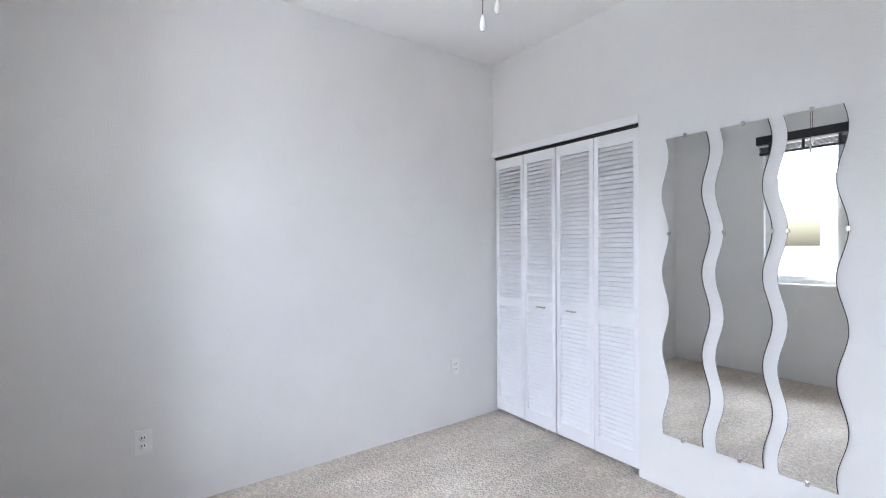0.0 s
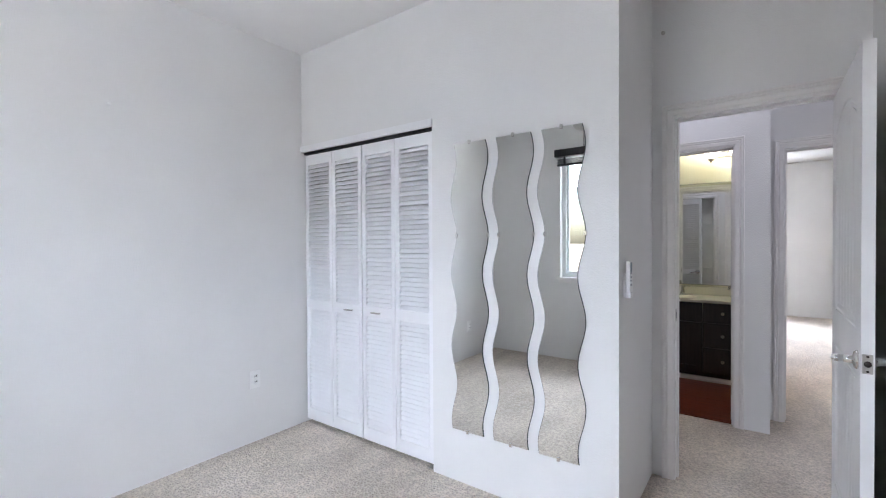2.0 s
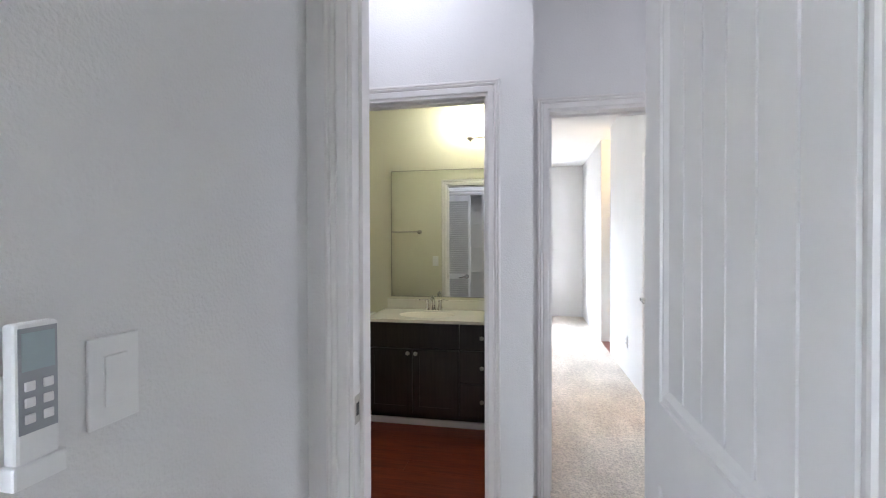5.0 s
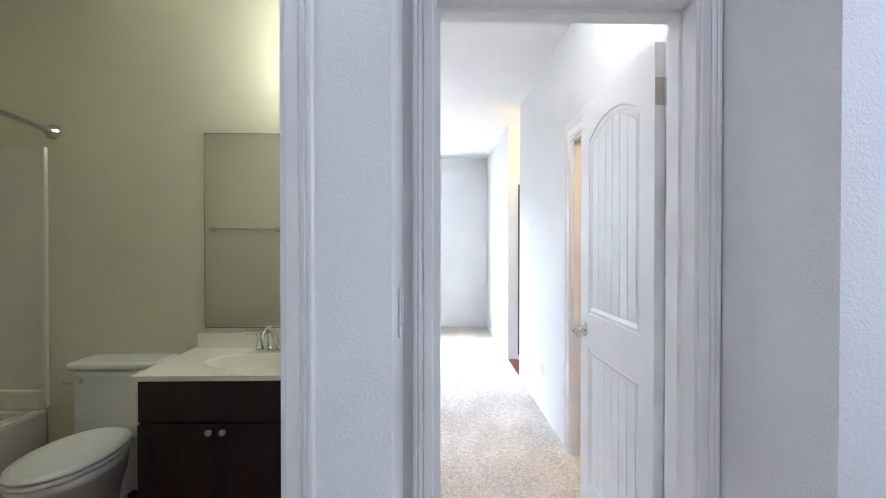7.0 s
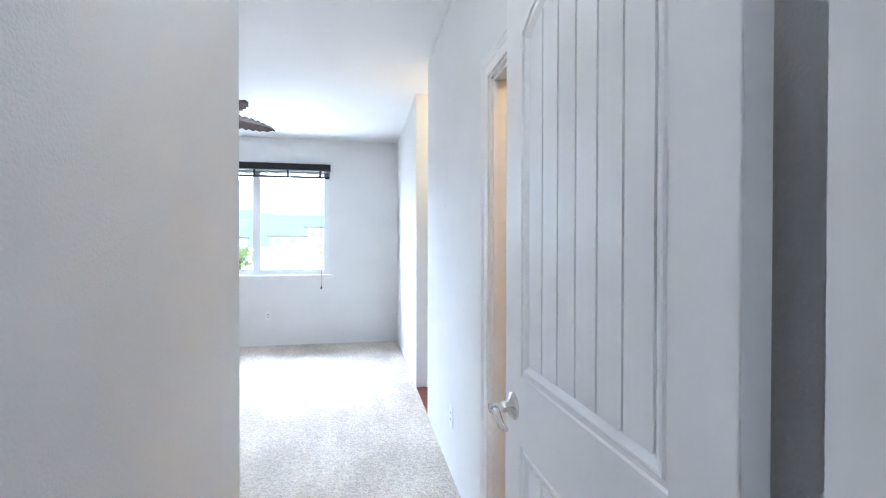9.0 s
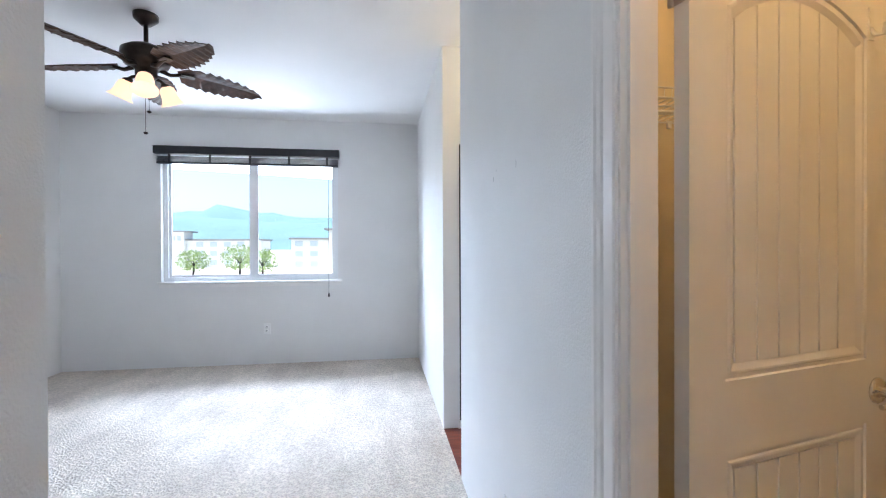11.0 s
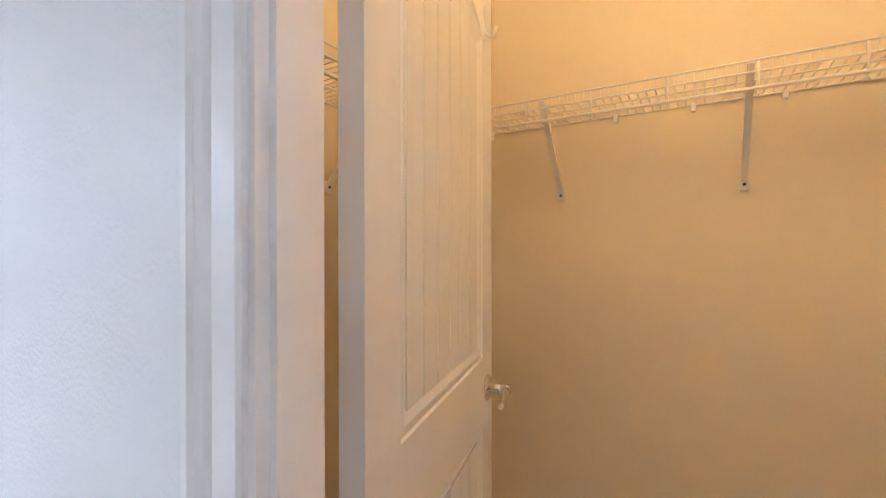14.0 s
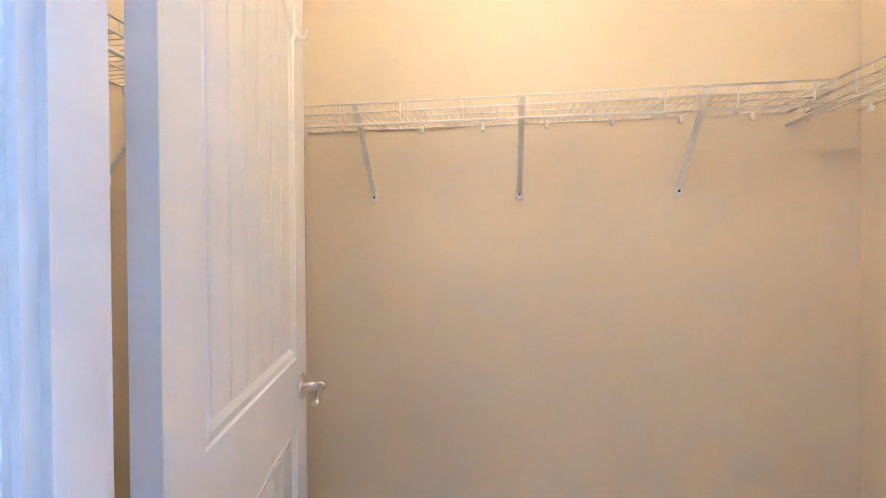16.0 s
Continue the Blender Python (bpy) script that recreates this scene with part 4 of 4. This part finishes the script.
def bath_tub():
    d = thing("bath_tub", pose(0, 0, 0), "cream acrylic bathtub with matching wall surround", "bathtub")
    x0, x1, y0, y1 = -1.545, -0.735, 4.685, 6.155
    bm = bmesh.new()
    box(bm, x1 - 0.09, x1, y0, y1, 0, 0.47, bevel=0.02)
    box(bm, x0, x0 + 0.08, y0, y1, 0, 0.47)
    box(bm, x0 + 0.08, x1 - 0.09, y0, y0 + 0.1, 0, 0.47)
    box(bm, x0 + 0.08, x1 - 0.09, y1 - 0.1, y1, 0, 0.47)
    box(bm, x0 + 0.08, x1 - 0.09, y0 + 0.1, y1 - 0.1, 0, 0.1)
    part("tub", bm, TUB, d)
    part("surround", B(x0, x1 + 0.01, y1 - 0.025, y1, 0.472, 1.90, bevel=0.008), TUB, d)
    part("surround", B(x0, x0 + 0.025, y0, y1 - 0.025, 0.472, 1.90), TUB, d)
    part("ledge", B(x0 + 0.025, x1 + 0.006, y1 - 0.06, y1 - 0.025, 0.472, 0.58, bevel=0.01), TUB, d)
    part("surround_edge", B(x1 - 0.012, x1 + 0.014, y1 - 0.032, y1 - 0.0255, 0.47, 1.90, bevel=0.003), TUB, d)
    r = thing("shower_rod", pose(0, 0, 0), "brushed nickel shower curtain rod with round flanges", "shower rod")
    bm = bmesh.new()
    n = 16
    tube(bm, [(-0.70 + 0.10 * math.sin(math.pi * k / n), 6.155 - 1.47 * k / n, 1.985) for k in range(n + 1)], 0.0125, 12)
    part("rod", bm, NICKEL, r)
    for y, a in ((6.158, 90), (4.682, -90)):
        bm = bmesh.new()
        lathe(bm, [(0, 0), (0.042, 0), (0.04, 0.012), (0.024, 0.03), (0.018, 0.05), (0, 0.05)], pose(-0.70, y, 1.985, a, 0, 0), 20)
        part("flange", bm, NICKEL, r)


bath_tub()
t = thing("towel_bar", pose(-0.275, 4.68, 1.50), "brushed nickel towel bar on the bathroom wall", "towel bar")
bm = bmesh.new()
tube(bm, [(-0.29, 0.06, 0), (0.29, 0.06, 0)], 0.008, 10)
part("bar", bm, NICKEL, t)
for x in (-0.28, 0.28):
    bm = bmesh.new()
    lathe(bm, [(0, 0), (0.027, 0), (0.025, 0.01), (0.012, 0.02), (0.012, 0.05), (0.017, 0.06), (0.012, 0.075), (0, 0.077)], pose(x, 0.001, 0, -90, 0, 0), 16)
    part("post", bm, NICKEL, t)

# ---- walk-in closet ----


def wire_shelf(name, m, length, depth, brackets, label):
    """A ventilated wire shelf along local x, its back at y = 0 and its front at y = -depth, deck at z = 0."""
    d = thing(name, m, label, "shelf", "closet wire shelves")
    for nm, y, z, r in (("back_rod", -0.006, 0.0, 0.003), ("middle_rod", -depth * 0.45, -0.004, 0.003), ("middle_rod", -depth * 0.75, -0.004, 0.003), ("front_rod", -depth, 0.0, 0.0035),
                        ("lip_rod", -depth - 0.003, 0.030, 0.0035), ("hang_rod", -depth - 0.004, -0.045, 0.0055)):
        bm = bmesh.new()
        tube(bm, [(0, y, z), (length, y, z)], r, 8)
        part(nm, bm, WIRE, d)
    bm = bmesh.new()
    tube(bm, [(0, -0.004, 0.003), (0, -depth, 0.0035), (0, -depth - 0.003, 0.030)], 0.0016, 5)
    wire = finish(bm, "wire", WIRE)
    n = int(length / 0.0254)
    for i in range(n + 1):
        part("wire", wire, WIRE, d).matrix_basis = pose(length * i / n, 0, 0)
    bm = bmesh.new()
    pts = [(0, -depth - 0.002, 0.03), (0, -depth - 0.002, -0.03)]
    pts += [(0, -depth - 0.004 + 0.016 * math.sin(a), -0.047 - 0.016 * (1 - math.cos(a)) + 0.016) for a in [k * math.pi / 6 for k in range(1, 8)]]
    tube(bm, pts, 0.003, 6)
    hook = finish(bm, "rod_hook", WIRE)
    k = 0.09
    while k < length:
        part("rod_hook", hook, WIRE, d).matrix_basis = pose(k, 0, 0)
        k += 0.215
    bm = bmesh.new()
    box(bm, -0.007, 0.007, -0.014, -0.0005, -0.022, 0.006, bevel=0.002)
    clip = finish(bm, "wall_clip", PLASTIC)
    k = 0.05
    while k < length:
        part("wall_clip", clip, PLASTIC, d).matrix_basis = pose(k, 0, 0)
        k += 0.24
    for k in brackets:
        bm = bmesh.new()
        a, b = Vector((k, -depth, 0.026)), Vector((k, -0.010, -0.262))
        across = (b - a).normalized()
        nrm = Vector((0, across.z, -across.y)) * 0.004
        v = []
        for p in (a, b):
            for u, w in ((-0.009, -1), (0.009, -1), (0.009, 1), (-0.009, 1)):
                v.append(bm.verts.new(p + Vector((u, 0, 0)) + nrm * w))
        for q in ((0, 1, 2, 3), (7, 6, 5, 4), (0, 4, 5, 1), (1, 5, 6, 2), (2, 6, 7, 3), (3, 7, 4, 0)):
            bm.faces.new([v[i] for i in q])
        br = part("bracket", bm, WIRE, d, "white steel angle brace")
        part("foot", B(k - 0.014, k + 0.014, -0.012, -0.0005, -0.29, -0.252, bevel=0.003), PLASTIC, br)
        part("screw", B(k - 0.004, k + 0.004, -0.0135, -0.012, -0.275, -0.267), DARK, br)
    return d


BX, SZ = 3.70, 1.788
wire_shelf("closet_shelf", pose(BX, 7.215, SZ, 0, 0, -90), 2.085, 0.235, (0.575, 1.148, 1.722), "white wire closet shelf with hanging rod and braces")
wire_shelf("closet_shelf", pose(2.356, 4.89, SZ, 0, 0, 180) @ pose(-1.342, 0, 0), 1.342, 0.235, (), "white wire closet shelf along the side wall")
wire_shelf("closet_shelf", pose(2.36, 7.22, SZ, 0, 0, 0), 1.10, 0.26, (0.7,), "white wire closet shelf behind the open door")
bm = bmesh.new()
lathe(bm, [(0, 0), (0.06, 0), (0.055, 0.03), (0.03, 0.05), (0, 0.05)], pose(2.62, 6.06, H, 180, 0, 0), 20)
tagged(new("lamp_holder", finish(bm, "lamp_holder", PORCELAIN)), "plain porcelain lamp holder on the closet ceiling", "wall lamp")
hk = thing("door_hook", pose(2.424, 6.532, 0, 0, 0, 12.5), "small white over-door hook on closet door", "hook")
bm = bmesh.new()
tube(bm, [(0.62, -0.019, 1.87), (0.62, -0.03, 1.85), (0.62, -0.045, 1.845), (0.62, -0.05, 1.87)], 0.005, 8)
box(bm, 0.61, 0.63, -0.0225, -0.0178, 1.84, 1.92)
part("hook", bm, WIRE, hk)

# vestibule door; the black sheet behind its leaf paints the gap's shade
v = thing("vestibule_door", pose(0, 0, 0), "pale closed door with dark edge gap beside bedroom", "door")
part("frame", B(2.398, 3.2, 8.862, 8.867, 0.055, 2.075), DARK, v)
part("leaf", B(2.414, 3.19, 8.848, 8.862, 0.065, 2.062), LOUVRE, v)
for i in range(60):
    part("slat", B(2.45, 3.15, 8.842, 8.8475, 0.12 + i * 0.0315, 0.14 + i * 0.0315), LOUVRE, v)
solid("baseboard", B(2.385, 3.7, 8.852, 8.867, 0.0, 0.05), TRIM, "white painted baseboard strip", "baseboard")

# ---- outside ----
solid("ground", B(-3000, 3000, -3000, 3000, -5.2, -5.0), material("dry_ground", (0.55, 0.50, 0.44), 0.95, vary=0.2, scale=0.05), "pale dry ground outside", "ground")
STUCCO = material("stucco", (0.68, 0.67, 0.64), 0.9, vary=0.06, scale=0.6)
ROOF = material("roof_dark", (0.24, 0.23, 0.23), 0.8, vary=0.1, scale=1.0)
PANEDARK = material("far_glass", (0.45, 0.50, 0.55), 0.4, vary=0.1)
GREEN = material("foliage", (0.25, 0.32, 0.12), 0.8, vary=0.4, scale=1.5)
# distance haze is put into the ridge's blue colour
HAZEDHILL = material("hill_hazed", (0.115, 0.185, 0.21), 0.95, vary=0.15, scale=0.004)


def apartment(x, y, w):
    d = thing("apartment_building", pose(x, y, -5), "pale stucco apartment block with stair tower", "building", "apartment blocks")
    h = 8.4
    part("wall", B(0, w, 0, 12, 0, h), STUCCO, d)
    part("roof", B(-0.6, w + 0.6, -0.6, 12.6, h, h + 0.5), ROOF, d)
    part("tower", B(w * 0.3, w * 0.3 + 6, -1.5, 5, 0, h + 2.6), STUCCO, d)
    part("tower_roof", B(w * 0.3 - 1.2, w * 0.3 + 7.2, -2.7, 6.2, h + 2.6, h + 3.0), ROOF, d)
    for f in range(3):
        for k in range(int(w / 4)):
            a = 1 + k * 4
            if w * 0.3 - 3 < a < w * 0.3 + 6:
                continue
            win = part("window", B(a, a + 2, -0.1, 0.05, 0.9 + f * 2.8, 2.4 + f * 2.8), PANEDARK, d)
    for k in range(3):
        part("tower_window", B(w * 0.3 + 1 + k * 1.6, w * 0.3 + 2 + k * 1.6, -1.6, -1.45, h, h + 1.4), PANEDARK, d)


apartment(-22, 130, 34)
apartment(16, 138, 40)
apartment(60, 150, 40)
apartment(-75, 150, 40)


def tree(x, y, h, seed):
    rnd = random.Random(seed)
    d = thing("tree", pose(x, y, -5), "leafy green tree by the apartments", "tree", "trees")
    bm = bmesh.new()
    tube(bm, [(0, 0, 0), (0.1, 0, h * 0.35), (0.0, 0.1, h * 0.7)], [0.28, 0.2, 0.08], 8)
    for i in range(5):
        a = i * 1.3
        tube(bm, [(0.05, 0, h * 0.35), (0.25 * h * math.cos(a), 0.25 * h * math.sin(a), h * 0.7)], [0.12, 0.04], 6)
    part("trunk", bm, ESPRESSO, d)
    verts, faces = [], []
    for i in range(900):
        u, a, e = rnd.random() ** 0.5, rnd.uniform(0, 6.283), rnd.uniform(-1, 1)
        c = Vector((0.62 * h * u * math.cos(a) * (1 - e * e * 0.5), 0.62 * h * u * math.sin(a) * (1 - e * e * 0.5), h * 0.56 + 0.40 * h * e * rnd.uniform(0.7, 1.1)))
        q = Euler((rnd.uniform(0, 3), rnd.uniform(0, 3), rnd.uniform(0, 3))).to_matrix()
        k = len(verts)
        s = rnd.uniform(0.15, 0.32)
        verts += [tuple(c + q @ Vector(p) * s) for p in ((-1, 0, 0), (0, -0.6, 0.1), (1, 0, 0), (0, 0.6, 0.1))]
        faces.append((k, k + 1, k + 2, k + 3))
    me = bpy.data.meshes.new("crown")
    me.from_pydata(verts, [], faces)
    me.materials.append(GREEN)
    part("crown", me, GREEN, d)


for i, (x, y, h) in enumerate(((-30, 112, 7), (-24, 108, 6), (-4, 110, 7.5), (2, 116, 6.5), (26, 112, 6), (40, 116, 5.5), (-40, 112, 6), (-1.2, -26, 7.5))):
    tree(x, y, h, i)

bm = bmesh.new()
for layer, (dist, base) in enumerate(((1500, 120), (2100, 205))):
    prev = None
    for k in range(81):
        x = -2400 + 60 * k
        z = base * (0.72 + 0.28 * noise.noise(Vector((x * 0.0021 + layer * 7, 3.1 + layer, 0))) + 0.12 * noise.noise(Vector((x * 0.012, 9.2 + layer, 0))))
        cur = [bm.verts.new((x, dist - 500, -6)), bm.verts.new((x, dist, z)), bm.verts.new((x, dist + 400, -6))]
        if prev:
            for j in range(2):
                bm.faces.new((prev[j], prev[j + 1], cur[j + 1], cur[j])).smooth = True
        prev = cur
solid("backdrop", bm, HAZEDHILL, "mountain ridge in the distance with blue haze painted into its colour", "mountains")

hs = thing("house", pose(-6, -24, -5), "pale stucco neighbouring house with gabled roof", "house")
part("wall", B(0, 12, -8, 0, 0, 8.2), STUCCO, hs)
bm = bmesh.new()
prism(bm, [(-0.6, 8.2), (12.6, 8.2), (6, 11)], 9.2, Matrix.Translation((0, -8.6, 0)))
part("roof", bm, STUCCO, hs)
part("window", B(8, 10, -0.02, 0.08, 5.4, 7.0), PANEDARK, hs)
